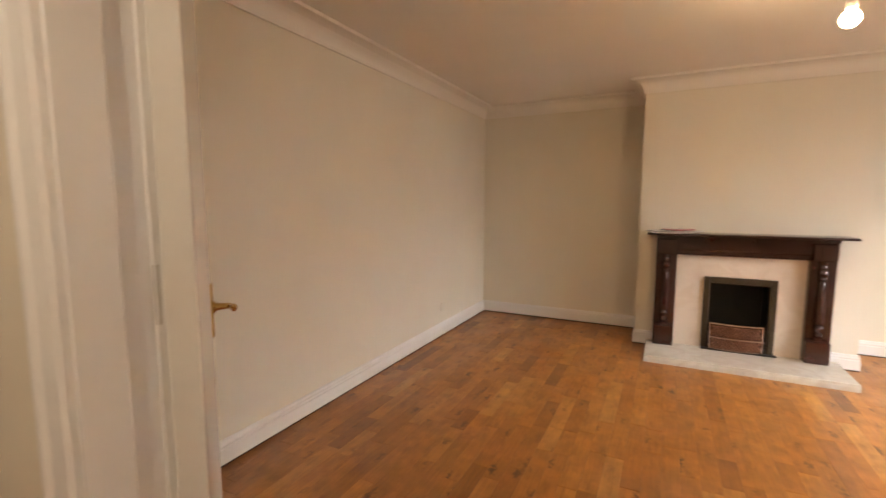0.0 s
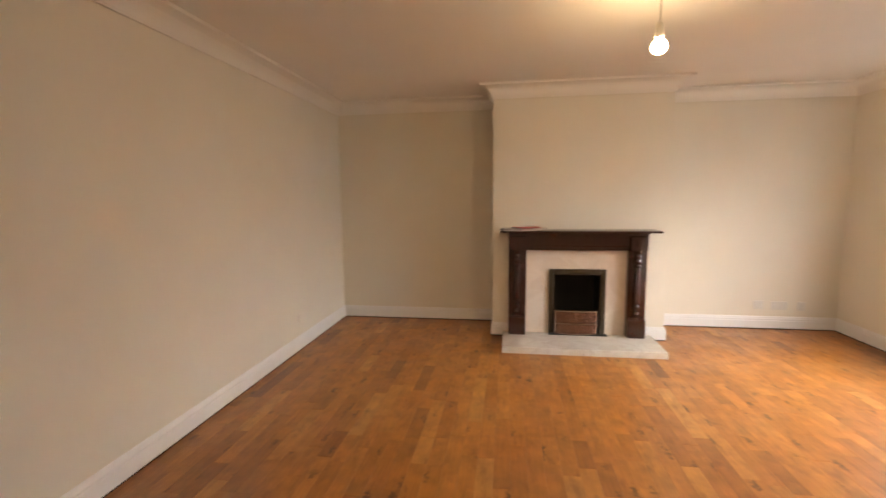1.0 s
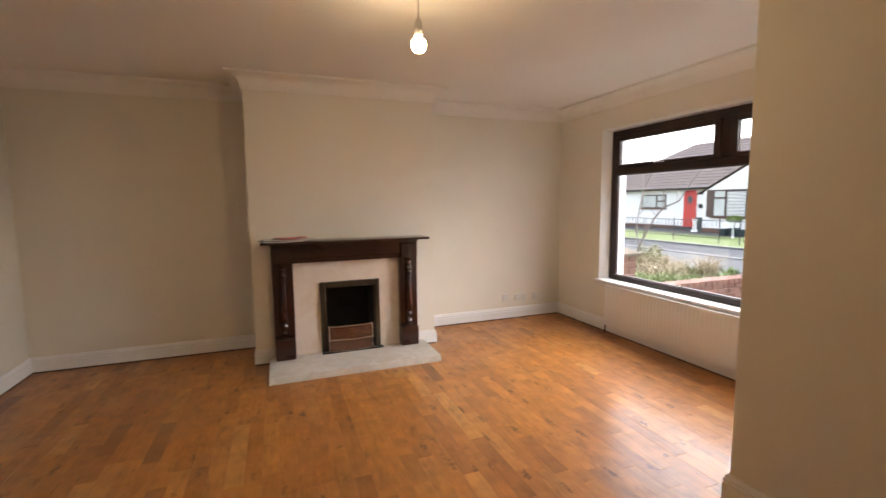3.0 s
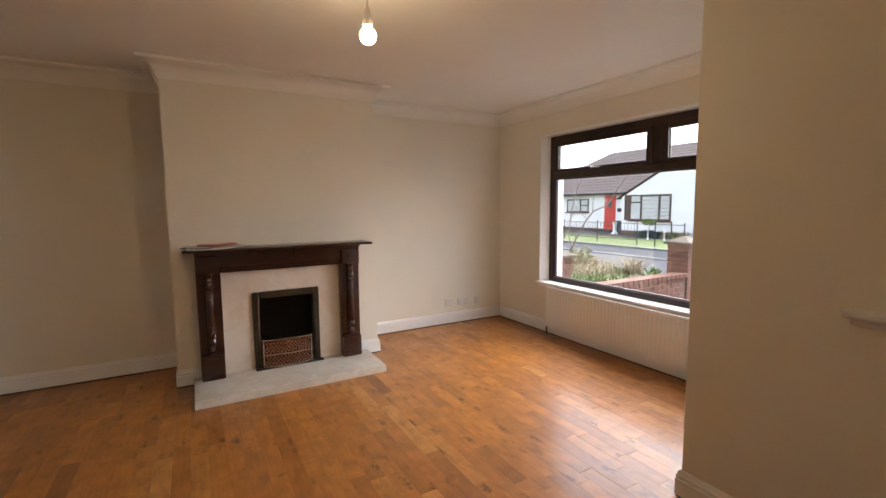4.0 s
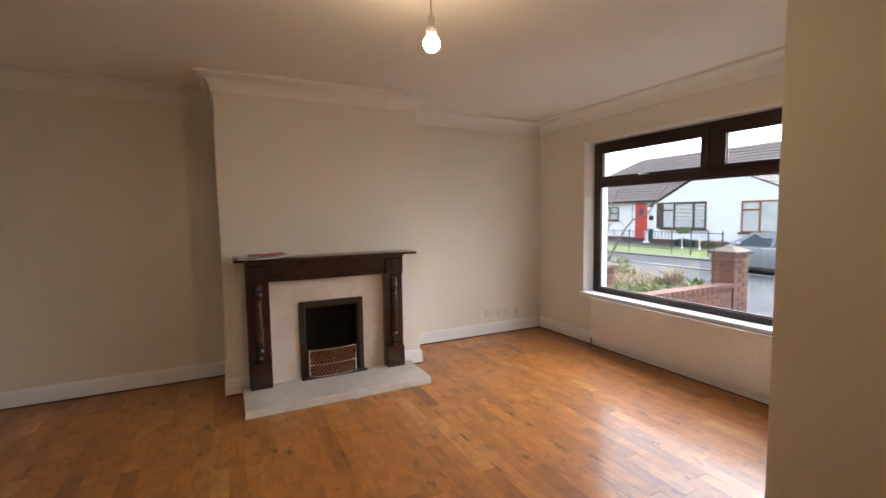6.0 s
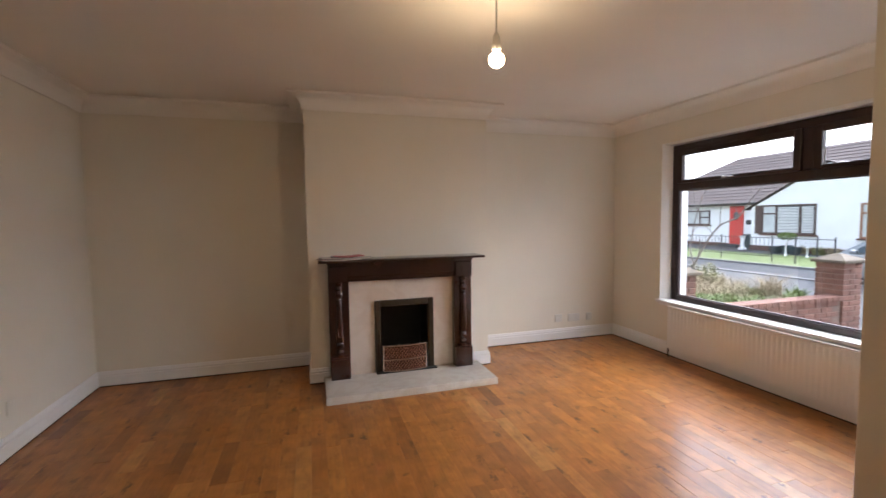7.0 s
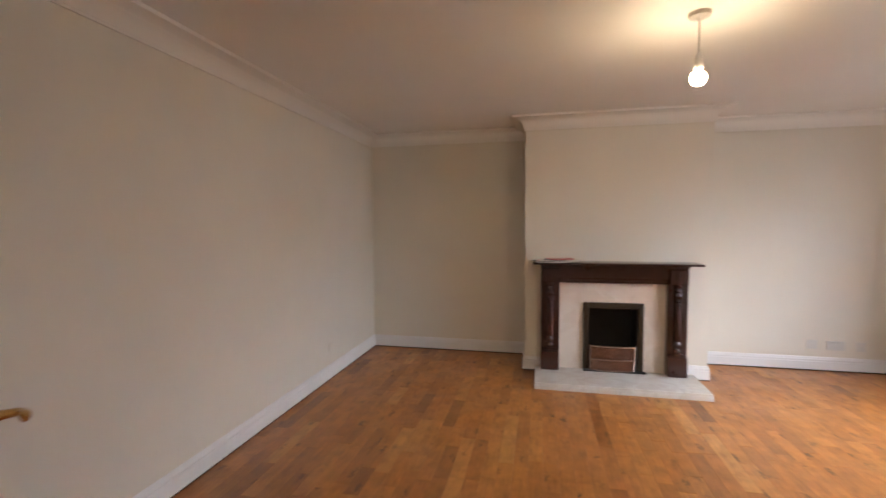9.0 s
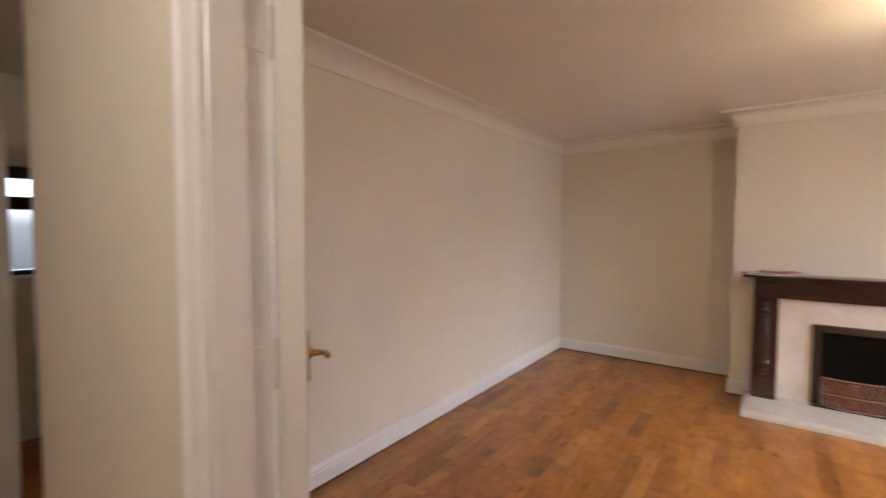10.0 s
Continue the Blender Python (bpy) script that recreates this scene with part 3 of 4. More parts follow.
for s, (d, z) in enumerate(bed_prof[:-1]):
    d2, z2 = bed_prof[s + 1]
    box(bm, -0.112 + d2, 1.122 - d2, 4.32 + d2, 4.437, 1.000 + z, 1.000 + z2)
part("bed_mould", bm, MAHOG, sur)
bm = bmesh.new()
box(bm, -0.195, 1.212, 4.195, 4.438, 1.037, 1.057, bevel=0.008, segs=3)
part("mantel_shelf", bm, MAHOG, sur, smooth=True)
for x0, x1 in ((-0.118, 0.046), (0.964, 1.128)):
    xc = (x0 + x1) / 2
    part("plinth_block", boxes((xc - 0.079, xc + 0.079, 4.292, 4.336, HZ, 0.232), (xc - 0.072, xc + 0.072, 4.297, 4.336, 0.232, 0.246), bevel=0.006, segs=2), MAHOG, sur)
    bm = boxes((xc - 0.074, xc + 0.074, 4.290, 4.336, 0.868, 1.0), bevel=0.005, segs=2)
    part("capital_block", bm, MAHOG, sur)
    bm = bmesh.new()
    for k in range(4):
        box(bm, xc - 0.03 + 0.004 * k, xc + 0.03 - 0.004 * k, 4.290 - 0.0025 * (k + 1), 4.291, 0.885 + 0.012 * k, 0.985 - 0.012 * k)
    part("rosette", bm, MAHOG, sur)
    prof = [(0.034, 0.245), (0.034, 0.262), (0.026, 0.268), (0.036, 0.284), (0.026, 0.300), (0.022, 0.306), (0.034, 0.326), (0.038, 0.342), (0.030, 0.360), (0.026, 0.368), (0.036, 0.374), (0.037, 0.40), (0.034, 0.50), (0.031, 0.60), (0.028, 0.70), (0.024, 0.712), (0.036, 0.722), (0.026, 0.732), (0.024, 0.742), (0.036, 0.758), (0.038, 0.774), (0.028, 0.792), (0.024, 0.800), (0.034, 0.812), (0.026, 0.826), (0.024, 0.836), (0.034, 0.850), (0.034, 0.868)]
    bm = bmesh.new()
    lathe(bm, [(q * 0.92, z) for q, z in prof], xc, 4.329, 24)
    part("turned_column", bm, MAHOG, sur, "turned half column with rings", True)

panel = thing("marble_back_panel", "cream veined marble back panel of the fireplace", "panel")
part("slip", boxes((0.046, 0.262, 4.392, 4.439, HZ, 0.866)), MARBLE, panel)
part("slip", boxes((0.784, 0.964, 4.392, 4.439, HZ, 0.866)), MARBLE, panel)
part("slip", boxes((0.262, 0.784, 4.3922, 4.439, 0.684, 0.866)), MARBLE, panel)

fire = thing("fire_inset", "black fire inset in a dark brass frame with copper fret", "fireplace")
part("frame", boxes((0.262, 0.308, 4.372, 4.40, HZ, 0.683), (0.738, 0.784, 4.372, 4.40, HZ, 0.683), (0.308, 0.738, 4.372, 4.40, 0.633, 0.683), bevel=0.006, segs=2), BRASS_DARK, fire)
part("inner_frame", boxes((0.306, 0.314, 4.380, 4.42, HZ, 0.635), (0.732, 0.740, 4.380, 4.42, HZ, 0.635), (0.314, 0.732, 4.380, 4.42, 0.627, 0.635)), BRASS_DARK, fire)
part("firebox", boxes((0.300, 0.308, 4.40, 4.72, HZ, 0.64), (0.738, 0.746, 4.40, 4.72, HZ, 0.64), (0.308, 0.738, 4.70, 4.72, HZ, 0.64), (0.308, 0.738, 4.40, 4.70, 0.632, 0.64), (0.308, 0.738, 4.40, 4.70, HZ - 0.004, HZ + 0.010)), BLACK, fire)
part("ash_lip", boxes((0.262, 0.800, 4.325, 4.372, HZ, HZ + 0.012), bevel=0.003), BLACK, fire)
rng = random.Random(5)
for k in range(40):
    bm = bmesh.new()
    x, y = rng.uniform(0.34, 0.71), rng.uniform(4.44, 4.62)
    r = rng.uniform(0.018, 0.034)
    m4 = pose(x, y, 0.15 + 0.16 * (y - 4.43) + rng.uniform(0, 0.03), rng.uniform(0, 90), rng.uniform(0, 90), rng.uniform(0, 90)) @ Matrix.Diagonal((r, r * 0.8, r * 0.7, 1))
    bmesh.ops.create_icosphere(bm, subdivisions=1, radius=1, matrix=m4)
    part("coal", bm, BLACK, fire)
part("coal_tray", boxes((0.312, 0.734, 4.41, 4.66, 0.10, 0.14)), BLACK, fire)


def fret_y(x):
    """The bowed front of the fret."""
    u = (x - 0.513) / 0.19
    return 4.318 + 0.026 * u * u


bm = bmesh.new()
nx = 24
x0, x1, z0, z1 = 0.325, 0.701, 0.070, 0.292
cols = []
for i in range(nx + 1):
    x = x0 + (x1 - x0) * i / nx
    cols.append([bm.verts.new((x, fret_y(x) + 0.005, z)) for z in (z0, 0.165, 0.175, z1)] + [bm.verts.new((x, fret_y(x) + 0.010, z)) for z in (z1, z0)])
for a, b_ in zip(cols, cols[1:]):
    for j in range(6):
        bm.faces.new((a[j], b_[j], b_[(j + 1) % 6], a[(j + 1) % 6]))
part("fret_panel", bm, mat("fret_ground", (0.085, 0.030, 0.018), 0.45, 0.4, vary=0.3, scale=25), fire, smooth=True)
bm = bmesh.new()
for zc0, zc1 in ((0.080, 0.160), (0.182, 0.278)):
    hgt = zc1 - zc0
    step = 0.0275
    n = int((x1 - x0 + hgt) / step) + 1
    for s in (1, -1):
        for i in range(-4, n + 4):
            xs = x0 + i * step if s == 1 else x1 - i * step
            pts = []
            for q in range(5):
                x, z = xs + s * (q / 4 - 0.5) * hgt * 0.8, zc0 + hgt * q / 4
                if x0 + 0.006 <= x <= x1 - 0.006:
                    pts.append((x, fret_y(x) + 0.001, z))
            if len(pts) > 1:
                tube(bm, pts, 0.0022, 4)
part("lattice", bm, COPPER, fire, "copper lattice of crossed bars")
bm = bmesh.new()
for z, r in ((0.072, 0.007), (0.170, 0.008), (0.290, 0.008)):
    tube(bm, [(x0 + (x1 - x0) * i / 16, fret_y(x0 + (x1 - x0) * i / 16), z) for i in range(17)], r, 8)
for x in (x0, x1):
    tube(bm, [(x, fret_y(x) + 0.002, z0), (x, fret_y(x) + 0.002, z1 + 0.006)], 0.0065, 8)
part("rail", bm, mat("worn_fret_rail", (0.42, 0.30, 0.24), 0.22, 0.95, vary=0.25, scale=30), fire, smooth=True)
bm = boxes((0.497, 0.529, fret_y(0.513) - 0.009, fret_y(0.513) - 0.002, 0.262, 0.274), bevel=0.002)
part("clasp", bm, COPPER, fire)
for x in (x0, x1):
    part("side_cheek", boxes((x - 0.004, x + 0.004, fret_y(x), 4.40, z0, z1 - 0.01)), COPPER, fire)

# leaflets on the mantel
mag = [(-0.020, 4.275, 0.30, 0.19, 6, PAPER_W, 0.006, 0.004, "white glossy magazine lying on the mantel shelf"),
       (-0.085, 4.268, 0.21, 0.148, -14, PAPER_B, 0.003, 0.006, "dark printed leaflet lying on the mantel shelf"),
       (0.125, 4.264, 0.21, 0.148, -9, PAPER_W, 0.003, 0.007, "white folded leaflet lying across the pile"),
       (-0.045, 4.280, 0.25, 0.17, 11, PAPER_W, 0.004, 0.003, "white printed magazine lying in the pile"),
       (0.010, 4.272, 0.21, 0.145, -4, PAPER_B, 0.003, 0.005, "dark printed leaflet lying in the pile"),
       (0.045, 4.285, 0.22, 0.150, 14, PAPER_R, 0.004, 0.006, "red printed leaflet lying on top of the pile")]
zz = 1.0575
for x, y, w, d, a, m_, th, curl, lab in mag:
    bm = bmesh.new()
    grid = []
    for i in range(9):
        u = i / 8
        up = curl * (2 * u - 1) ** 2
        grid.append([bm.verts.new(((u - 0.5) * w, sy * d / 2, up + dz)) for sy, dz in ((-1, 0), (1, 0), (1, th), (-1, th))])
    for p, q in zip(grid, grid[1:]):
        for j in range(4):
            bm.faces.new((p[j], p[(j + 1) % 4], q[(j + 1) % 4], q[j]))
    bm.faces.new(grid[0])
    bm.faces.new(grid[-1][::-1])
    ob = link("leaflet", bm, m_)
    ob.matrix_basis = pose(x, y, zz, 0, 0, a)
    tagged(ob, lab, "leaflet", "leaflets on the mantel")
    zz += th + 0.0008


# ---- ceiling pendant ----
def pendant(x, y, zb, glow, label):
    t = thing("pendant_light", label, "lamp")
    bm = bmesh.new()
    lathe(bm, [(0.050, H), (0.050, H - 0.010), (0.046, H - 0.020), (0.018, H - 0.026), (0.010, H - 0.034)][::-1], x, y, 28)
    part("ceiling_rose", bm, LIGHT_HALO, t, smooth=True)
    bm = bmesh.new()
    tube(bm, [(x, y, H - 0.03), (x, y, zb + 0.10)], 0.0042, 8)
    part("flex", bm, LIGHT_HALO, t, smooth=True)
    bm = bmesh.new()
    lathe(bm, [(0.0155, 0.027), (0.0165, 0.036), (0.021, 0.040), (0.021, 0.046), (0.021, 0.062), (0.018, 0.064), (0.0185, 0.080), (0.017, 0.098), (0.010, 0.112), (0.006, 0.118)], x, y, 24, zb)
    part("lamp_holder", bm, LIGHT_HALO, t, smooth=True)
    bm = bmesh.new()
    prof = []
    for i in range(13):
        a = radians(28 + 150 * i / 12)
        prof.append((0.0355 * math.sin(a), 0.0355 * math.cos(a) - 0.002))
    lathe(bm, prof + [(0.0005, -0.0375)], x, y, 24, zb)
    part("bulb", bm, glow, t, "lit warm white light bulb", True)
    return t


pendant(0.597, 2.535, 2.098, BULB, "bare lit bulb hanging from a white ceiling rose")
pendant(-0.30, -0.75, 2.12, HALLBULB, "bare lit bulb hanging in the hall")


# ---- sockets ----
def socket(x, y, z, w, facing, label, holes=2, plate=SOCKETP):
    t = thing("wall_socket", label, "socket", "wall sockets")
    t.matrix_basis = pose(x, y, z, 0, 0, facing)
    part("plate", boxes((-w / 2, w / 2, -0.010, 0.001, -0.043, 0.043), bevel=0.003, segs=2), plate, t)
    for i in range(holes):
        xx = (i - (holes - 1) / 2) * 0.07
        part("outlet", boxes((xx - 0.022, xx + 0.022, -0.0115, -0.0095, -0.030, 0.012), bevel=0.0006), plate, t)
        part("switch", boxes((xx - 0.006, xx + 0.006, -0.014, -0.0095, 0.018, 0.034), bevel=0.001), plate, t)


socket(2.394, YB, 0.250, 0.086, 0, "white single plastic wall socket above the skirting", 1)
socket(2.590, YB, 0.245, 0.146, 0, "white double plastic wall socket above the skirting", 2)
socket(2.790, YB, 0.243, 0.070, 0, "small white aerial outlet above the skirting", 1)
socket(XL, 3.85, 0.288, 0.086, 90, "cream painted single socket on the cream wall", 1, CREAM)

# ledge on the partition
ledge = thing("wall_ledge", "narrow white painted ledge on the cream partition wall", "ledge")
part("board", boxes((PX - 0.045, PX, 0.62, 1.238, 0.979, 1.001), bevel=0.006, segs=2), GLOSS, ledge)
part("support", boxes((PX - 0.018, PX, 0.64, 1.222, 0.952, 0.980), bevel=0.003), GLOSS, ledge)


# ---- outdoors: ground ----
G = -0.35
structure("ground", boxes((XO, 400, -300, 300, -1.4, G - 0.26)), PAVING, label="damp ground reaching the horizon")
structure("pavement", boxes((XO, 12.15, -40, 60, G - 0.27, G)), PAVING, label="damp pale grey paving")
structure("kerb", boxes((12.15, 12.33, -40, 60, G - 0.27, G + 0.035), bevel=0.01), KERB)
structure("road", boxes((12.33, 14.9, -40, 60, G - 0.27, G - 0.045)), ASPHALT, label="wet dark asphalt road")
structure("kerb", boxes((14.9, 15.05, -40, 60, G - 0.27, G + 0.03), bevel=0.01), KERB)
bm = bmesh.new()
rng = random.Random(11)
gx = [15.05 + 0.7 * i for i in range(9)]
gy = [-6 + 1.5 * i for i in range(32)]
grid = [[bm.verts.new((x, y, G + 0.02 - (x - 15.05) * 0.026 + rng.uniform(-0.02, 0.02))) for y in gy] for x in gx]
for a, b_ in zip(grid, grid[1:]):
    for i in range(len(gy) - 1):
        bm.faces.new((a[i], a[i + 1], b_[i + 1], b_[i]))
structure("lawn", bm, LAWN, True, "bright green front lawn across the road")
structure("path", boxes((20.6, 24.2, -6, 42, G - 0.30, G - 0.125), bevel=0.01), PAVING, label="grey paved path before the bungalow")


# ---- bungalow across the road ----
def casement(parent, x, y0, y1, z0, z1, frame_m, bars, tops=(), slats=(), glass=NETGLASS):
    """A framed window on a wall that faces -x; bars are upright bars, tops the bays with a top light."""
    w = part("window", boxes((x - 0.05, x + 0.02, y0, y1, z0, z0 + 0.08), (x - 0.05, x + 0.02, y0, y1, z1 - 0.08, z1), (x - 0.05, x + 0.02, y0, y0 + 0.08, z0 + 0.08, z1 - 0.08), (x - 0.05, x + 0.02, y1 - 0.08, y1, z0 + 0.08, z1 - 0.08), bevel=0.01), frame_m, parent)
    part("sill", boxes((x - 0.12, x + 0.02, y0 - 0.08, y1 + 0.08, z0 - 0.07, z0)), PLINTH, w)
    edges = [y0 + 0.08, *bars, y1 - 0.08]
    for i, (a, b_) in enumerate(zip(edges, edges[1:])):
        a2, b2 = a + (0.045 if i else 0), b_ - (0.045 if i < len(edges) - 2 else 0)
        if i:
            part("bar", boxes((x - 0.045, x + 0.02, a - 0.045, a + 0.045, z0 + 0.08, z1 - 0.08)), frame_m, w)
        part("pane", boxes((x - 0.012, x - 0.004, a2, b2, z0 + 0.08, z1 - 0.08)), DARKGLASS if i in slats else glass, w)
        if i in tops:
            part("bar", boxes((x - 0.05, x + 0.02, a2, b2, z1 - 0.48, z1 - 0.40)), frame_m, w)
        if i in slats:
            bm = bmesh.new()
            z = z0 + 0.10
            while z < z1 - 0.12:
                box(bm, x - 0.018, x - 0.013, a2 + 0.03, b2 - 0.03, z, z + 0.045)
                z += 0.075
            part("blind", bm, WHITE, w, "white slatted blind")
    return w


def tiled_slope(bm, p0, p1, q0, q1, rows, t=0.022):
    """Stepped tile courses between an eaves line p0-p1 and a ridge line q0-q1."""
    p0, p1, q0, q1 = (Vector(v) for v in (p0, p1, q0, q1))
    for i in range(rows):
        a, b_ = i / rows, (i + 1) / rows
        v = [p0.lerp(q0, a), p1.lerp(q1, a), p1.lerp(q1, b_), p0.lerp(q0, b_)]
        n = (v[1] - v[0]).cross(v[3] - v[0])
        n = n.normalized() if n.length > 1e-6 else Vector((0, 0, 1))
        n = n if n.z > 0 else -n
        lo = [bm.verts.new(v[0] + n * t), bm.verts.new(v[1] + n * t), bm.verts.new(v[2]), bm.verts.new(v[3])]
        bm.faces.new(lo)
        base = [bm.verts.new(v[0] - n * 0.02), bm.verts.new(v[1] - n * 0.02)]
        bm.faces.new((base[0], base[1], lo[1], lo[0]))


HX, GX = 24.0, 22.5
house = thing("bungalow", "white rendered bungalow with a brown tiled roof and a red door", "house")
part("wall", boxes((HX, 32, -3.5, 29.0, -0.7, 2.25)), RENDER_W, house)
part("plinth", boxes((HX - 0.04, HX, 18.6, 20.2, -0.6, -0.28), (HX - 0.04, HX, 21.25, 29.0, -0.6, -0.28)), PLINTH, house)
bm = bmesh.new()
gy0, gy1, gz = 10.6, 18.65, 1.76
apex_y, apex_z = 15.0, 3.72
loop = [(GX, gy0, -0.7), (GX, gy1, -0.7), (GX, gy1, gz), (GX, apex_y, apex_z), (GX, gy0, gz)]
f = [bm.verts.new(v) for v in loop]
g_ = [bm.verts.new((HX + 4, y, z)) for _, y, z in loop]
bm.faces.new(f)
bm.faces.new(g_[::-1])
for i in range(5):
    bm.faces.new((f[i], f[(i + 1) % 5], g_[(i + 1) % 5], g_[i]))
part("gable_wall", bm, RENDER_W, house)
part("plinth", boxes((GX - 0.04, GX, gy0, gy1 + 0.03, -0.6, -0.22)), PLINTH, house)
bm = bmesh.new()
tiled_slope(bm, (HX - 0.45, 29.6, 2.10), (HX - 0.45, -4.0, 2.10), (28, 23.9, 5.25), (28, -4.0, 5.25), 16)
tiled_slope(bm, (HX - 0.45, 29.6, 2.10), (32.4, 29.6, 2.10), (28, 23.9, 5.25), (28.01, 23.9, 5.25), 16)
tiled_slope(bm, (GX - 0.10, gy1 + 0.35, gz - 0.10), (28, gy1 + 0.35, gz - 0.10), (GX - 0.10, apex_y, apex_z + 0.10), (28, apex_y, apex_z + 0.10), 20)
tiled_slope(bm, (GX - 0.10, gy0 - 0.35, gz - 0.10), (28, gy0 - 0.35, gz - 0.10), (GX - 0.10, apex_y, apex_z + 0.10), (28, apex_y, apex_z + 0.10), 20)
part("roof", bm, TILE, house, "brown concrete tile roof in stepped courses")
part("fascia", boxes((HX - 0.47, HX - 0.43, 18.7, 29.6, 1.96, 2.12)), WINDARK2, house)
bm = bmesh.new()
tube(bm, [(HX - 0.5, 18.7, 2.06), (HX - 0.5, 29.6, 2.06)], 0.06, 8)
part("gutter", bm, BLACKIRON, house)
part("vent", boxes((HX - 0.03, HX, 19.74, 20.12, 0.84, 1.10), bevel=0.05), BLACKIRON, house, "dark letter box on the wall")
d = part("door", boxes((HX - 0.05, HX, 20.28, 21.18, -0.33, 1.93), bevel=0.012), REDDOOR, house, "bright red front door")
bm = bmesh.new()
lathe(bm, [(0.0, -0.02), (0.17, -0.02), (0.17, 0.02), (0.0, 0.02)], 0, 0, 16)
bmesh.ops.transform(bm, matrix=pose(HX - 0.05, 20.72, 1.36, 0, 90, 0) @ Matrix.Diagonal((1.5, 1, 1, 1)), verts=bm.verts)
part("door_glass", bm, DARKGLASS, d)
part("step", boxes((HX - 0.7, HX, 20.1, 21.4, -0.6, -0.335)), PAVING, house)
casement(house, HX, 22.55, 24.6, 0.80, 1.72, WINDARK2, [23.3], (0,), glass=NETGLASS)
casement(house, GX, 15.45, 18.05, 0.40, 1.88, WINDARK2, [16.15, 17.3], (2,), (0, 1))
part("panel", boxes((GX - 0.03, GX + 0.01, 18.05, 18.42, 0.40, 1.88)), WINDARK2, house, "brown boarded side of the window")
casement(house, GX, 10.9, 13.70, 0.30, 1.84, WINTAN, [12.0, 12.85], (2,))
part("chimney", boxes((27.5, 28.5, 2.0, 3.0, 4.6, 6.1), bevel=0.03), BRICK, house)

# ---- iron railings, things before the bungalow ----
fence = thing("railing", "black iron railing along the lawn", "fence")
FXX = 16.0
part("top_rail", boxes((FXX - 0.012, FXX + 0.012, 10.6, 22.8, 0.52, 0.542)), BLACKIRON, fence)
part("bottom_rail", boxes((FXX - 0.012, FXX + 0.012, 12.66, 22.8, -0.16, -0.14)), BLACKIRON, fence)
posts = [10.62, 11.15, 11.84, 12.66, 14.75, 16.80, 18.80, 20.80, 22.78]
for y in posts:
    part("post", boxes((FXX - 0.018, FXX + 0.018, y - 0.018, y + 0.018, G, 0.62), bevel=0.006), BLACKIRON, fence)
bar_mesh = None
y = 12.80
while y < 22.7:
    if min(abs(y - q) for q in posts) > 0.08:
        if bar_mesh is None:
            o = part("rail_bar", boxes((FXX - 0.006, FXX + 0.006, -0.006, 0.006, -0.15, 0.52)), BLACKIRON, fence)
            bar_mesh = o.data
        else:
            o = new("rail_bar", bar_mesh)
            o.parent = fence
        o.location = (0, y, 0)
    y += 0.16


def blades(name, material, label, cx, cy, z, rx, ry, n, height, width, seed, spread=0.5):
    """A clump of bent narrow leaves."""
    r = random.Random(seed)
    verts, faces = [], []
    for _ in range(n):
        a = r.uniform(0, 6.283)
        q = math.sqrt(r.random())
        x, y = cx + rx * q * math.cos(a), cy + ry * q * math.sin(a)
        h = height * r.uniform(0.45, 1.1)
        d = r.uniform(0, 6.283)
        lean = h * spread * r.uniform(0.1, 1.0)
        ux, uy = math.cos(d), math.sin(d)
        w = width * r.uniform(0.6, 1.3)
        b0 = len(verts)
        for s, f_ in ((0.0, 1.0), (0.5, 0.8), (0.85, 0.45)):
            ox, oy = x + ux * lean * s * s, y + uy * lean * s * s
            verts.append((ox - uy * w * f_, oy + ux * w * f_, z + h * s))
            verts.append((ox + uy * w * f_, oy - ux * w * f_, z + h * s))
        verts.append((x + ux * lean, y + uy * lean, z + h * 0.97))
        faces += [(b0, b0 + 1, b0 + 3, b0 + 2), (b0 + 2, b0 + 3, b0 + 5, b0 + 4), (b0 + 4, b0 + 5, b0 + 6)]
    me = bpy.data.meshes.new(name)
    me.from_pydata(verts, [], faces)
    me.materials.append(material)
    return tagged(new(name, me), label, "plant", kind="stuff")


# front garden: raised bed, walls and piers
BEDZ = 0.10
bm = bmesh.new()
rng = random.Random(3)
xs, ys = [3.9 + 0.2 * i for i in range(16)], [5.05 + 0.2 * i for i in range(16)]
rows = [[bm.verts.new((x, y, BEDZ + rng.uniform(-0.05, 0.05))) for y in ys] for x in xs]
for a, b_ in zip(rows, rows[1:]):
    for i in range(len(ys) - 1):
        bm.faces.new((a[i], a[i + 1], b_[i + 1], b_[i]))
structure("garden_bed", bm, SOIL, True, "raised bed of dark soil")


def brick_mesh(name, l, w, h):
    bm = boxes((-l / 2, l / 2, -w / 2, w / 2, 0, h), bevel=0.004)
    me = bpy.data.meshes.new(name)
    bm.to_mesh(me)
    bm.free()
    me.materials.append(BRICK)
    return me


STRETCH, HEAD = brick_mesh("brick", 0.213, 0.10, 0.063), brick_mesh("brick", 0.10, 0.10, 0.063)


def lay(parent, x, y, z, turn, mesh=None):
    o = new("brick", mesh or STRETCH)
    o.parent = parent
    o.matrix_basis = pose(x, y, z, 0, 0, turn)


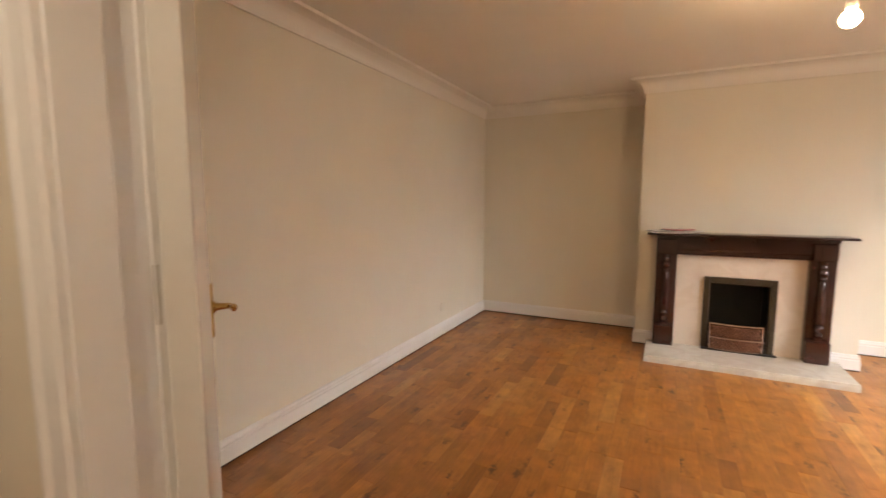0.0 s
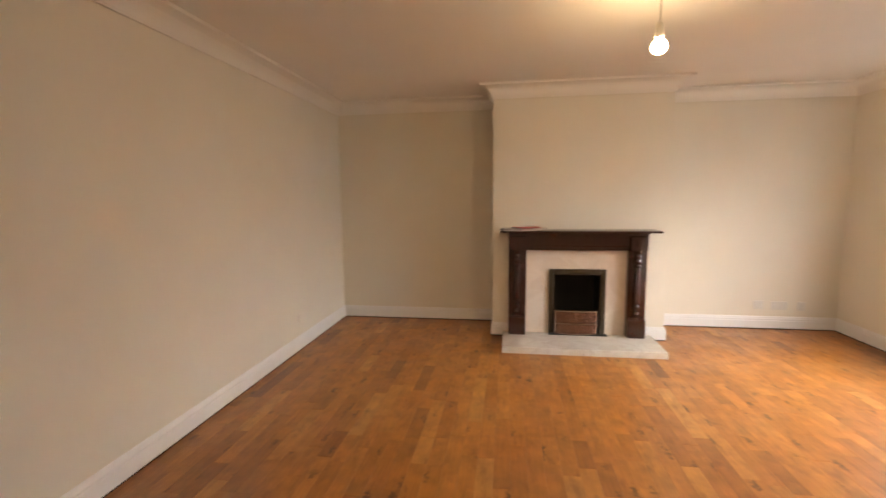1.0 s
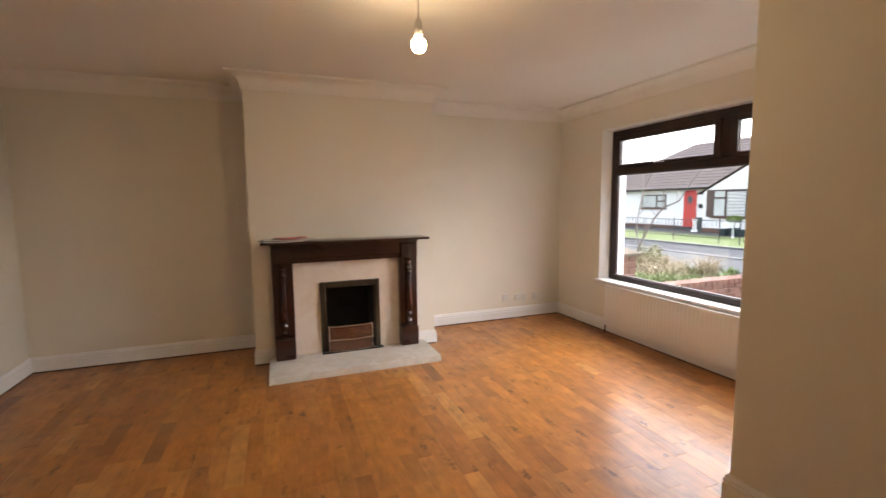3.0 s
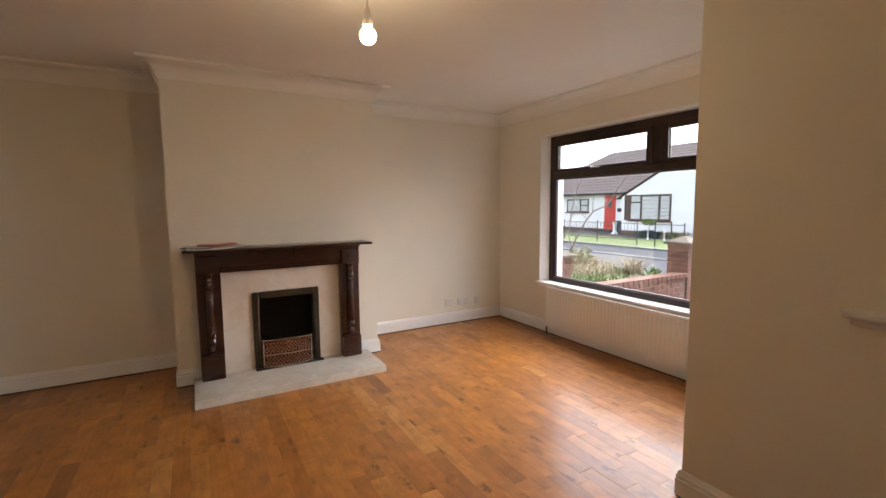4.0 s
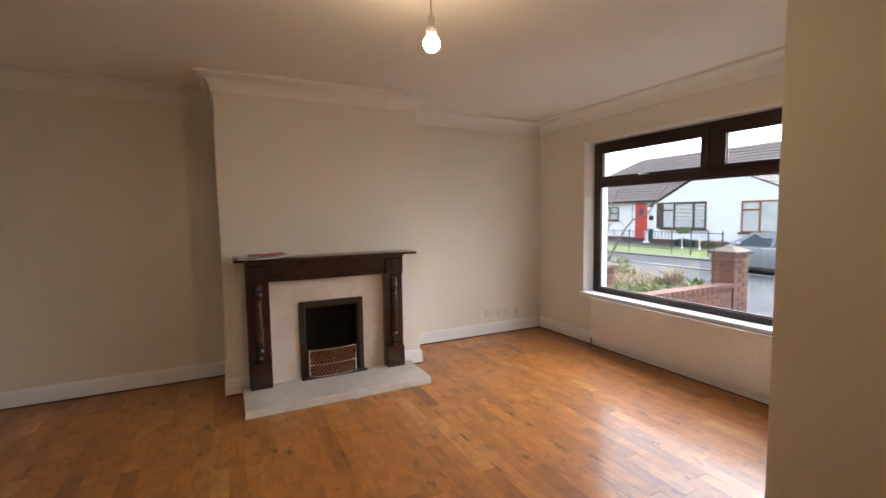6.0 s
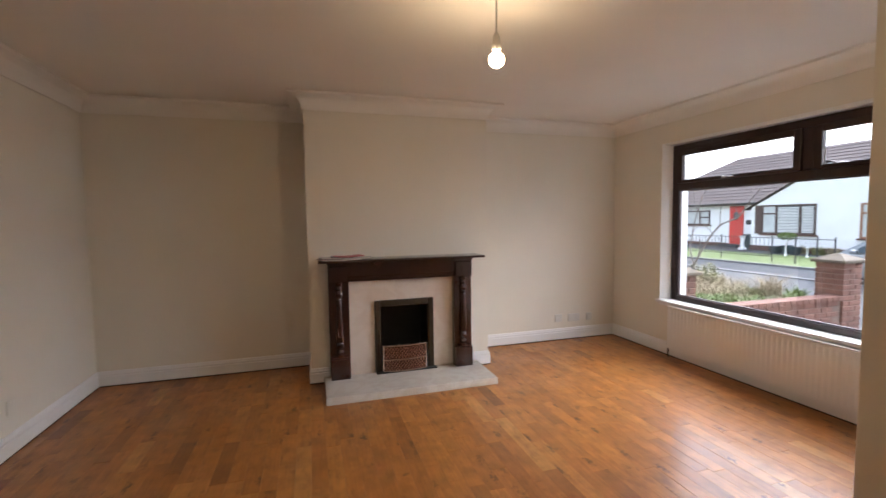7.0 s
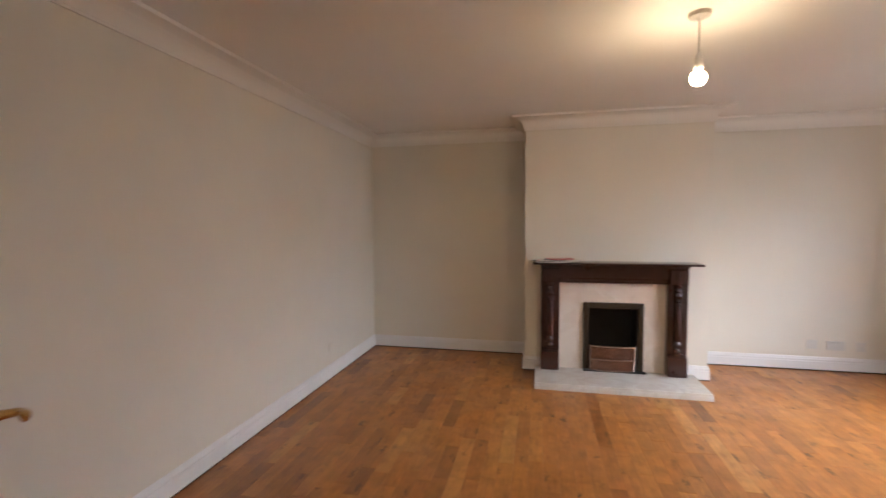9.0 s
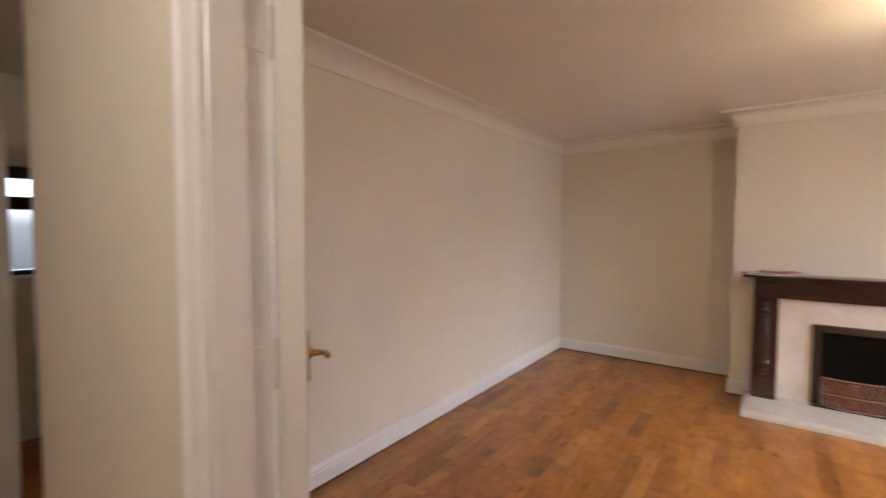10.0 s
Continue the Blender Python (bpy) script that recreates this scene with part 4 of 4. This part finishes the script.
def pier(x, y, zt, courses, label):
    """A brick-and-a-half square pier in pinwheel bond under a cap stone."""
    p = thing("brick_pier", label, "pier", "garden piers")
    z0 = zt - courses * 0.075
    part("core", boxes((x - 0.174, x + 0.174, y - 0.174, y + 0.174, z0 - 0.3, zt)), MORTAR, p)
    for c in range(courses):
        z = z0 + c * 0.075 + 0.006
        s = 1 if c % 2 else -1
        for k in range(4):
            m4 = pose(x, y, z, 0, 0, 90 * k) @ Matrix.Diagonal((1.12, 1.12, 1, 1)) @ pose(s * 0.0575, -0.1135, 0)
            o = new("brick", STRETCH)
            o.parent = p
            o.matrix_basis = m4
    bm = boxes((x - 0.230, x + 0.230, y - 0.230, y + 0.230, zt, zt + 0.045), bevel=0.010, segs=2)
    b0 = [bm.verts.new((x + sx * 0.222, y + sy * 0.222, zt + 0.042)) for sx, sy in ((-1, -1), (1, -1), (1, 1), (-1, 1))]
    t0 = [bm.verts.new((x + sx * 0.03, y + sy * 0.03, zt + 0.125)) for sx, sy in ((-1, -1), (1, -1), (1, 1), (-1, 1))]
    for i in range(4):
        bm.faces.new((b0[i], b0[(i + 1) % 4], t0[(i + 1) % 4], t0[i]))
    bm.faces.new(t0)
    part("cap_stone", bm, STONE, p, "weathered pyramid cap stone")
    return p


pier(7.0, 5.03, 0.685, 13, "square red brick pier with a weathered stone cap")
pier(3.98, 4.96, 0.665, 13, "square red brick pier beside the house wall")

gwall = thing("garden_wall", "low red brick garden wall beside the drive", "wall")
part("core", boxes((XO + 0.02, 6.83, 4.875, 4.985, G - 0.1, 0.165), (7.0, 7.1, 5.25, 9.4, G - 0.1, 0.03)), MORTAR, gwall)
for c in range(7):
    z = G + 0.006 + c * 0.074
    x = XO + 0.02 + (0.11 if c % 2 else 0.0) + 0.107
    while x < 6.75:
        lay(gwall, x, 4.915, z, 0)
        x += 0.2235
x = XO + 0.10
while x < 6.80:
    o = new("brick", STRETCH)
    o.parent = gwall
    o.matrix_basis = pose(x, 4.93, 0.172, 0, 0, 90)
    x += 0.112
for c in range(5):
    z = G + 0.006 + c * 0.074
    y = 5.36 + (0.11 if c % 2 else 0.0)
    while y < 9.35:
        lay(gwall, 7.0, y, z, 90)
        y += 0.2235
def tuft(kind, x, y, r, h, n, seed):
    """One clump in the bed: 0 green leaves, 1 dry grass, 2 olive stalks."""
    label = ("clump of fresh green garden leaves in the bed", "dry straw-coloured grass tuft in the bed", "low olive shrub in the garden bed")[kind]
    blades(("green_plant", "dry_grass", "shrub")[kind], (PLANT_G, PLANT_D, PLANT_O)[kind], label, x, y, BEDZ - 0.03, r, r * 0.85, n, h, (0.014, 0.0045, 0.010)[kind], seed, (1.25, 1.4, 1.1)[kind])


def leaf_mound(x, y, rx, ry, h, n, material, label, seed):
    """A low mound of many small leaves on thin twigs, with gaps and an uneven outline."""
    rg_ = random.Random(seed)
    verts, faces = [], []
    lobes = [(rg_.uniform(-0.6, 0.6) * rx, rg_.uniform(-0.6, 0.6) * ry, rg_.uniform(0.45, 1.0)) for _ in range(7)]
    for _ in range(n):
        lx, ly, k = rg_.choice(lobes)
        a, q = rg_.uniform(0, 6.283), rg_.uniform(0, 1)
        rad = 0.55 * rg_.uniform(0.5, 1.1)
        c = Vector((x + lx + rx * rad * math.cos(a) * math.sqrt(1 - q * q), y + ly + ry * rad * math.sin(a) * math.sqrt(1 - q * q), BEDZ + h * k * q * rg_.uniform(0.7, 1.15)))
        m4 = Matrix.Translation(c) @ pose(0, 0, 0, rg_.uniform(-70, 70), rg_.uniform(-70, 70), rg_.uniform(0, 360))
        sz = rg_.uniform(0.014, 0.032)
        b0 = len(verts)
        verts.extend(tuple(m4 @ Vector(v)) for v in ((-sz, 0, 0), (0, sz * 0.45, 0.003), (sz, 0, 0), (0, -sz * 0.45, 0.003)))
        faces.append((b0, b0 + 1, b0 + 2, b0 + 3))
    me = bpy.data.meshes.new("shrub")
    me.from_pydata(verts, [], faces)
    me.materials.append(material)
    tagged(new("shrub", me), label, "plant", kind="stuff")


gr = random.Random(21)
for i in range(46):
    x, y = gr.uniform(4.3, 6.8), gr.uniform(5.2, 7.7)
    k = gr.choice((0, 0, 1, 1, 1, 2))
    tuft(k, x, y, gr.uniform(0.12, 0.30), gr.uniform(0.09, 0.24) * (0.72, 1.35, 1.0)[k], (55, 120, 80)[k], 100 + i)
for i, (k, x, y, r, h, n) in enumerate(((1, 6.62, 5.72, 0.17, 0.40, 320), (1, 6.35, 6.55, 0.30, 0.34, 300), (1, 5.3, 6.5, 0.30, 0.32, 260), (0, 5.72, 5.30, 0.20, 0.17, 120), (0, 6.46, 5.26, 0.18, 0.16, 100), (0, 4.9, 5.6, 0.24, 0.22, 140), (0, 6.75, 5.42, 0.12, 0.22, 70))):
    tuft(k, x, y, r, h, n, 200 + i)
leaf_mound(6.55, 6.85, 0.42, 0.40, 0.42, 2600, PLANT_O, "rounded olive-brown shrub in the garden bed", 7)
leaf_mound(5.3, 5.75, 0.55, 0.35, 0.16, 1500, PLANT_G, "low green ground cover in the garden bed", 8)
leaf_mound(6.2, 5.95, 0.45, 0.30, 0.14, 1300, PLANT_O, "low faded ground cover in the garden bed", 9)
leaf_mound(5.2, 7.1, 0.6, 0.45, 0.28, 1800, PLANT_D, "dry brown ground cover in the garden bed", 10)

# bare young tree in the bed
tree = thing("bare_tree", "leafless young tree with thin pale branches", "tree")


def limb(bm, p, d, length, r, depth, rg):
    pts, rad = [p], [r]
    q = p
    for i in range(5):
        d = (d + Vector((rg.uniform(-0.22, 0.22), rg.uniform(-0.22, 0.22), rg.uniform(-0.06, 0.16)))).normalized()
        q = q + d * length / 5
        pts.append(q)
        rad.append(r * (1 - 0.13 * (i + 1)))
    tube(bm, pts, rad, 5)
    if depth:
        for k in range(2 + (depth > 1)):
            i = rg.randint(2, 5)
            nd = (d + Vector((rg.uniform(-0.9, 0.9), rg.uniform(-0.9, 0.9), rg.uniform(-0.1, 0.5)))).normalized()
            limb(bm, pts[i], nd, length * rg.uniform(0.5, 0.75), rad[i] * 0.6, depth - 1, rg)


rg = random.Random(9)
bm = bmesh.new()
tube(bm, [(5.58, 6.32, 0.0), (5.60, 6.28, 0.30), (5.60, 6.19, 0.60)], [0.022, 0.019, 0.017], 7)
part("trunk", bm, BARK, tree)
bm = bmesh.new()
tube(bm, [(5.60, 6.19, 0.59), (5.61, 6.10, 0.76), (5.60, 6.00, 0.91), (5.58, 5.86, 1.09), (5.59, 5.72, 1.24), (5.61, 5.60, 1.29), (5.62, 5.47, 1.34), (5.61, 5.36, 1.47), (5.60, 5.25, 1.61), (5.60, 5.09, 1.78), (5.61, 5.03, 1.95)], [0.016, 0.015, 0.014, 0.013, 0.012, 0.011, 0.010, 0.009, 0.008, 0.006, 0.004], 7)
tube(bm, [(5.60, 6.12, 0.72), (5.58, 6.05, 0.93), (5.60, 6.11, 1.07)], [0.009, 0.007, 0.004], 6)
tube(bm, [(5.60, 6.19, 0.59), (5.58, 6.25, 0.85), (5.60, 6.23, 1.10), (5.61, 6.21, 1.26), (5.60, 6.12, 1.50), (5.60, 6.07, 1.64), (5.60, 5.98, 1.79), (5.60, 5.93, 1.95)], [0.013, 0.012, 0.011, 0.010, 0.009, 0.008, 0.006, 0.004], 6)
tube(bm, [(5.60, 6.14, 1.45), (5.62, 6.23, 1.61), (5.62, 6.25, 1.85)], [0.008, 0.006, 0.004], 6)
tube(bm, [(5.60, 5.74, 1.22), (5.62, 5.76, 1.38), (5.60, 5.72, 1.55)], [0.008, 0.006, 0.004], 6)
for p in ((5.6, 5.47, 1.34), (5.6, 6.12, 1.50), (5.6, 5.86, 1.09), (5.6, 5.25, 1.61), (5.6, 6.23, 1.10)):
    limb(bm, Vector(p), Vector((rg.uniform(-0.4, 0.4), rg.uniform(-0.7, 0.7), 0.7)).normalized(), 0.42, 0.0045, 1, rg)
part("branches", bm, BARK, tree)


# ---- parked car ----
def car(m):
    c = thing("car", "blue-grey family car parked at the kerb", "car", at=m)
    # side outline, length along x from the nose, height z
    sect = [(0.00, 0.42, 0.62, 0.62), (0.10, 0.30, 0.70, 0.74), (0.38, 0.22, 0.84, 0.84), (0.70, 0.20, 0.93, 0.88), (0.90, 0.20, 0.97, 0.89), (2.6, 0.20, 0.98, 0.90), (3.7, 0.22, 0.98, 0.88), (4.25, 0.28, 0.95, 0.84), (4.45, 0.42, 0.80, 0.74)]
    bm = bmesh.new()
    rings = []
    for x, zb, zt, hw in sect:
        prof = [(hw * 0.90, zb), (hw, zb + 0.10), (hw, zb + (zt - zb) * 0.55), (hw * 0.97, zt - 0.06), (hw * 0.86, zt)]
        rings.append([bm.verts.new((x, s * y, z)) for s in (1,) for y, z in prof] + [bm.verts.new((x, -y, z)) for y, z in prof[::-1]])
    for a, b_ in zip(rings, rings[1:]):
        for i in range(10):
            bm.faces.new((a[i], a[(i + 1) % 10], b_[(i + 1) % 10], b_[i]))
    bm.faces.new(rings[0])
    bm.faces.new(rings[-1][::-1])
    body = part("body", bm, CARPAINT, c, smooth=True)
    bm = bmesh.new()
    cab = [(0.68, 0.93, 0.76), (1.40, 1.38, 0.62), (2.1, 1.465, 0.60), (3.0, 1.43, 0.58), (4.15, 0.96, 0.72)]
    top = [(x, z, w) for x, z, w in cab]
    r2 = []
    for x, z, w in top:
        r2.append([bm.verts.new((x, w, z)), bm.verts.new((x, -w, z))])
    low = [[bm.verts.new((x, 0.80, 0.94)), bm.verts.new((x, -0.80, 0.94))] for x, _, _ in top]
    for i in range(4):
        bm.faces.new((r2[i][0], r2[i + 1][0], r2[i + 1][1], r2[i][1]))
        for s in (0, 1):
            bm.faces.new((low[i][s], low[i + 1][s], r2[i + 1][s], r2[i][s]))
    part("cabin", bm, CARPAINT, c)
    for s in (1, -1):
        for x0, x1, xa, xb in ((1.02, 2.10, 1.52, 2.10), (2.20, 3.50, 2.20, 3.02)):
            bm = bmesh.new()
            f_ = [(x0, s * 0.800, 0.985), (x1, s * 0.800, 0.985), (xb, s * 0.632, 1.36), (xa, s * 0.632, 1.36)]
            v1 = [bm.verts.new(v) for v in f_]
            v2 = [bm.verts.new((x, y - s * 0.02, z)) for x, y, z in f_]
            bm.faces.new(v1)
            bm.faces.new(v2[::-1])
            for i in range(4):
                bm.faces.new((v1[i], v1[(i + 1) % 4], v2[(i + 1) % 4], v2[i]))
            part("side_window", bm, CARGLASS, c)
        bm = boxes((1.10, 1.28, min(s * 0.86, s * 1.0), max(s * 0.86, s * 1.0), 0.96, 1.08), bevel=0.03, segs=2)
        part("mirror", bm, CARPAINT, c, smooth=True)
        part("headlight", boxes((0.04, 0.34, min(s * 0.50, s * 0.76), max(s * 0.50, s * 0.76), 0.60, 0.74), bevel=0.04, segs=2), RIM, c, smooth=True)
    bm = bmesh.new()
    f_ = [(0.78, 0.70, 0.985), (0.78, -0.70, 0.985), (1.38, -0.58, 1.365), (1.38, 0.58, 1.365)]
    v1 = [bm.verts.new((x - 0.02, y, z + 0.02)) for x, y, z in f_]
    v2 = [bm.verts.new(v) for v in f_]
    bm.faces.new(v1)
    bm.faces.new(v2[::-1])
    for i in range(4):
        bm.faces.new((v1[i], v1[(i + 1) % 4], v2[(i + 1) % 4], v2[i]))
    part("windscreen", bm, CARGLASS, c)
    for x in (0.85, 3.55):
        for s in (1, -1):
            bm = bmesh.new()
            lathe(bm, [(0.20, -0.10), (0.30, -0.10), (0.315, -0.06), (0.315, 0.06), (0.30, 0.10), (0.20, 0.10)], 0, 0, 28)
            bmesh.ops.transform(bm, matrix=pose(x, s * 0.80, 0.315, 90, 0, 0), verts=bm.verts)
            w = part("wheel", bm, TYRE, c, smooth=True)
            bm = bmesh.new()
            lathe(bm, [(0.205, -0.02), (0.20, 0.0), (0.05, 0.015), (0.03, 0.03)], 0, 0, 20)
            bmesh.ops.transform(bm, matrix=pose(x, s * 0.885, 0.315, -90 * s, 0, 0), verts=bm.verts)
            part("rim", bm, RIM, w, smooth=True)
    part("sill_trim", boxes((1.2, 3.2, -0.90, 0.90, 0.20, 0.27), bevel=0.02), BLACKIRON, c)
    return c


car(pose(13.2, 9.0, G - 0.045, 0, 0, -90) @ Matrix.Scale(0.82, 4))

# ---- things before the bungalow ----
b = thing("wheelie_bin", "dark plastic wheeled bin beside the red door", "bin")
bm = bmesh.new()
vs0 = [bm.verts.new((HX - 0.7 + sx * 0.20, 19.30 + sy * 0.22, -0.475)) for sx, sy in ((-1, -1), (1, -1), (1, 1), (-1, 1))]
vs1 = [bm.verts.new((HX - 0.7 + sx * 0.26, 19.30 + sy * 0.29, 0.25)) for sx, sy in ((-1, -1), (1, -1), (1, 1), (-1, 1))]
for i in range(4):
    bm.faces.new((vs0[i], vs0[(i + 1) % 4], vs1[(i + 1) % 4], vs1[i]))
bm.faces.new(vs0[::-1])
bm.faces.new(vs1)
part("body", bm, BIN, b)
part("lid", boxes((HX - 1.0, HX - 0.42, 19.02, 19.58, 0.25, 0.31), bevel=0.02), BIN, b)
ped = thing("garden_pedestal", "white garden pedestal on the lawn", "ornament")
bm = bmesh.new()
lathe(bm, [(0.19, 0), (0.19, 0.08), (0.11, 0.14), (0.09, 0.42), (0.11, 0.60), (0.15, 0.66), (0.15, 0.74)], HX - 1.8, 18.87, 16, -0.475)
part("column", bm, RENDER_W, ped, smooth=True)
for y, z, x in ((15.9, -0.475, 21.3),):
    t = thing("potted_topiary", "clipped green bush in a dark pot before the bungalow", "plant", "pots before the bungalow")
    bm = bmesh.new()
    lathe(bm, [(0.20, 0), (0.26, 0.36), (0.28, 0.38), (0.26, 0.40)], x, y, 14, z)
    part("pot", bm, BIN, t, smooth=True)
    bm = bmesh.new()
    tube(bm, [(x, y, z + 0.38), (x, y, z + 0.82)], 0.03, 6)
    part("stem", bm, BARK, t)
    rl = random.Random(int(y * 10))
    bm = bmesh.new()
    for k in range(260):
        a, q = rl.uniform(0, 6.283), rl.uniform(-1, 1)
        r = 0.30 * rl.uniform(0.7, 1.08)
        c0 = Vector((x + 1.15 * r * math.sqrt(1 - q * q) * math.cos(a), y + 1.15 * r * math.sqrt(1 - q * q) * math.sin(a), z + 0.84 + 0.17 * q))
        m4 = Matrix.Translation(c0) @ pose(0, 0, 0, rl.uniform(0, 180), rl.uniform(0, 180), 0)
        vv = [bm.verts.new(m4 @ Vector(p_)) for p_ in ((-0.06, 0, 0), (0, 0.035, 0), (0.06, 0, 0), (0, -0.035, 0))]
        bm.faces.new(vv)
    part("crown", bm, PLANT_G, t)
for x, y, h in ((20.0, 15.02, 1.0), (20.0, 14.12, 0.62)):
    pst = thing("white_post", "slim white garden ornament on the lawn", "ornament", "white ornaments")
    bm = bmesh.new()
    lathe(bm, [(0.06, 0), (0.06, 0.05), (0.028, 0.08), (0.025, 0.6 * h), (0.05, 0.66 * h), (0.035, 0.72 * h), (0.01, 0.78 * h)], x, y, 10, -0.465)
    part("shaft", bm, RENDER_W, pst, smooth=True)
for x, y in ((21.2, 16.35), (21.2, 15.45)):
    pt = thing("planter", "dark round planter before the bungalow", "planter", "planters before the bungalow")
    bm = bmesh.new()
    lathe(bm, [(0.19, 0), (0.25, 0.30), (0.27, 0.34), (0.24, 0.35)], x, y, 16, -0.475)
    part("pot", bm, BIN, pt, smooth=True)
for i, (x, y) in enumerate(((21.8, 15.55), (21.8, 14.85), (21.9, 14.3))):
    blades("flower_clump", (PLANT_D, PLANT_O, PLANT_D)[i], "straw-yellow clump of plants before the bungalow", x, y, -0.48, 0.22, 0.22, 120, 0.38, 0.03, 300 + i, 0.9)

# ---- floor boards, last ----
BW = 0.086
LENS = (0.26, 0.36, 0.46, 0.56, 0.66)


def board_mesh(l):
    bm = boxes((-BW / 2 + 0.00012, BW / 2 - 0.00012, -l / 2 + 0.0004, l / 2 - 0.0004, -0.012, 0.0), bevel=0.0005)
    me = bpy.data.meshes.new("floor_board")
    bm.to_mesh(me)
    bm.free()
    me.materials.append(BOARD)
    return me


BMESH = {l: board_mesh(l) for l in LENS}
floor_ob = bpy.data.objects["floor"]
rng = random.Random(77)
tilt_rng = random.Random(78)
verts, faces = [], []
n_single = 0


def joined(x, y, l):
    b0 = len(verts)
    hx, hy, e = BW / 2 - 0.00012, l / 2 - 0.0004, 0.0005
    ta, tb = tilt_rng.uniform(-0.0003, 0.0003), tilt_rng.uniform(-0.0004, 0.0004)
    for dx, dy, z in ((hx, hy, -0.012), (hx, hy, -e), (hx - e, hy - e, 0.0)):
        for sx, sy in ((-1, -1), (1, -1), (1, 1), (-1, 1)):
            verts.append((x + sx * dx, y + sy * dy, z + (sx * ta + sy * tb if z > -0.01 else 0.0) - 0.0003))
    for k in range(2):
        for i in range(4):
            faces.append((b0 + 4 * k + i, b0 + 4 * k + (i + 1) % 4, b0 + 4 * k + 4 + (i + 1) % 4, b0 + 4 * k + 4 + i))
    faces.append((b0 + 8, b0 + 9, b0 + 10, b0 + 11))


x = -4.02
while x < XR + 0.02:
    inside = x > XL - 0.05
    y = (-2.25 if x < PX + 0.05 else PY - 0.05) - rng.uniform(0, 0.4)
    end = YB + 0.02 if inside else 1.02
    while y < end:
        l = rng.choice(LENS)
        yc = y + l / 2
        if -0.95 < x < 2.35 and 1.35 < yc < 3.55 and n_single < 300:
            o = new("floor_board", BMESH[l])
            o.parent = floor_ob
            o.matrix_basis = pose(x, yc, rng.uniform(-0.0004, 0.0), rng.uniform(-0.12, 0.12), rng.uniform(-0.4, 0.4), 0)
            n_single += 1
        else:
            lo = max(y, -2.30 if x < PX + 0.05 else PY - 0.10)
            hi = min(y + l, end)
            if hi - lo > 0.02:
                joined(x, (lo + hi) / 2, hi - lo)
        y += l
    x += BW
me = bpy.data.meshes.new("floor_boards")
me.from_pydata(verts, [], faces)
me.materials.append(BOARDS)
fb = new("floor_boards", me)
fb.parent = floor_ob
tagged(fb, "further honey-coloured floor strips", kind="stuff")
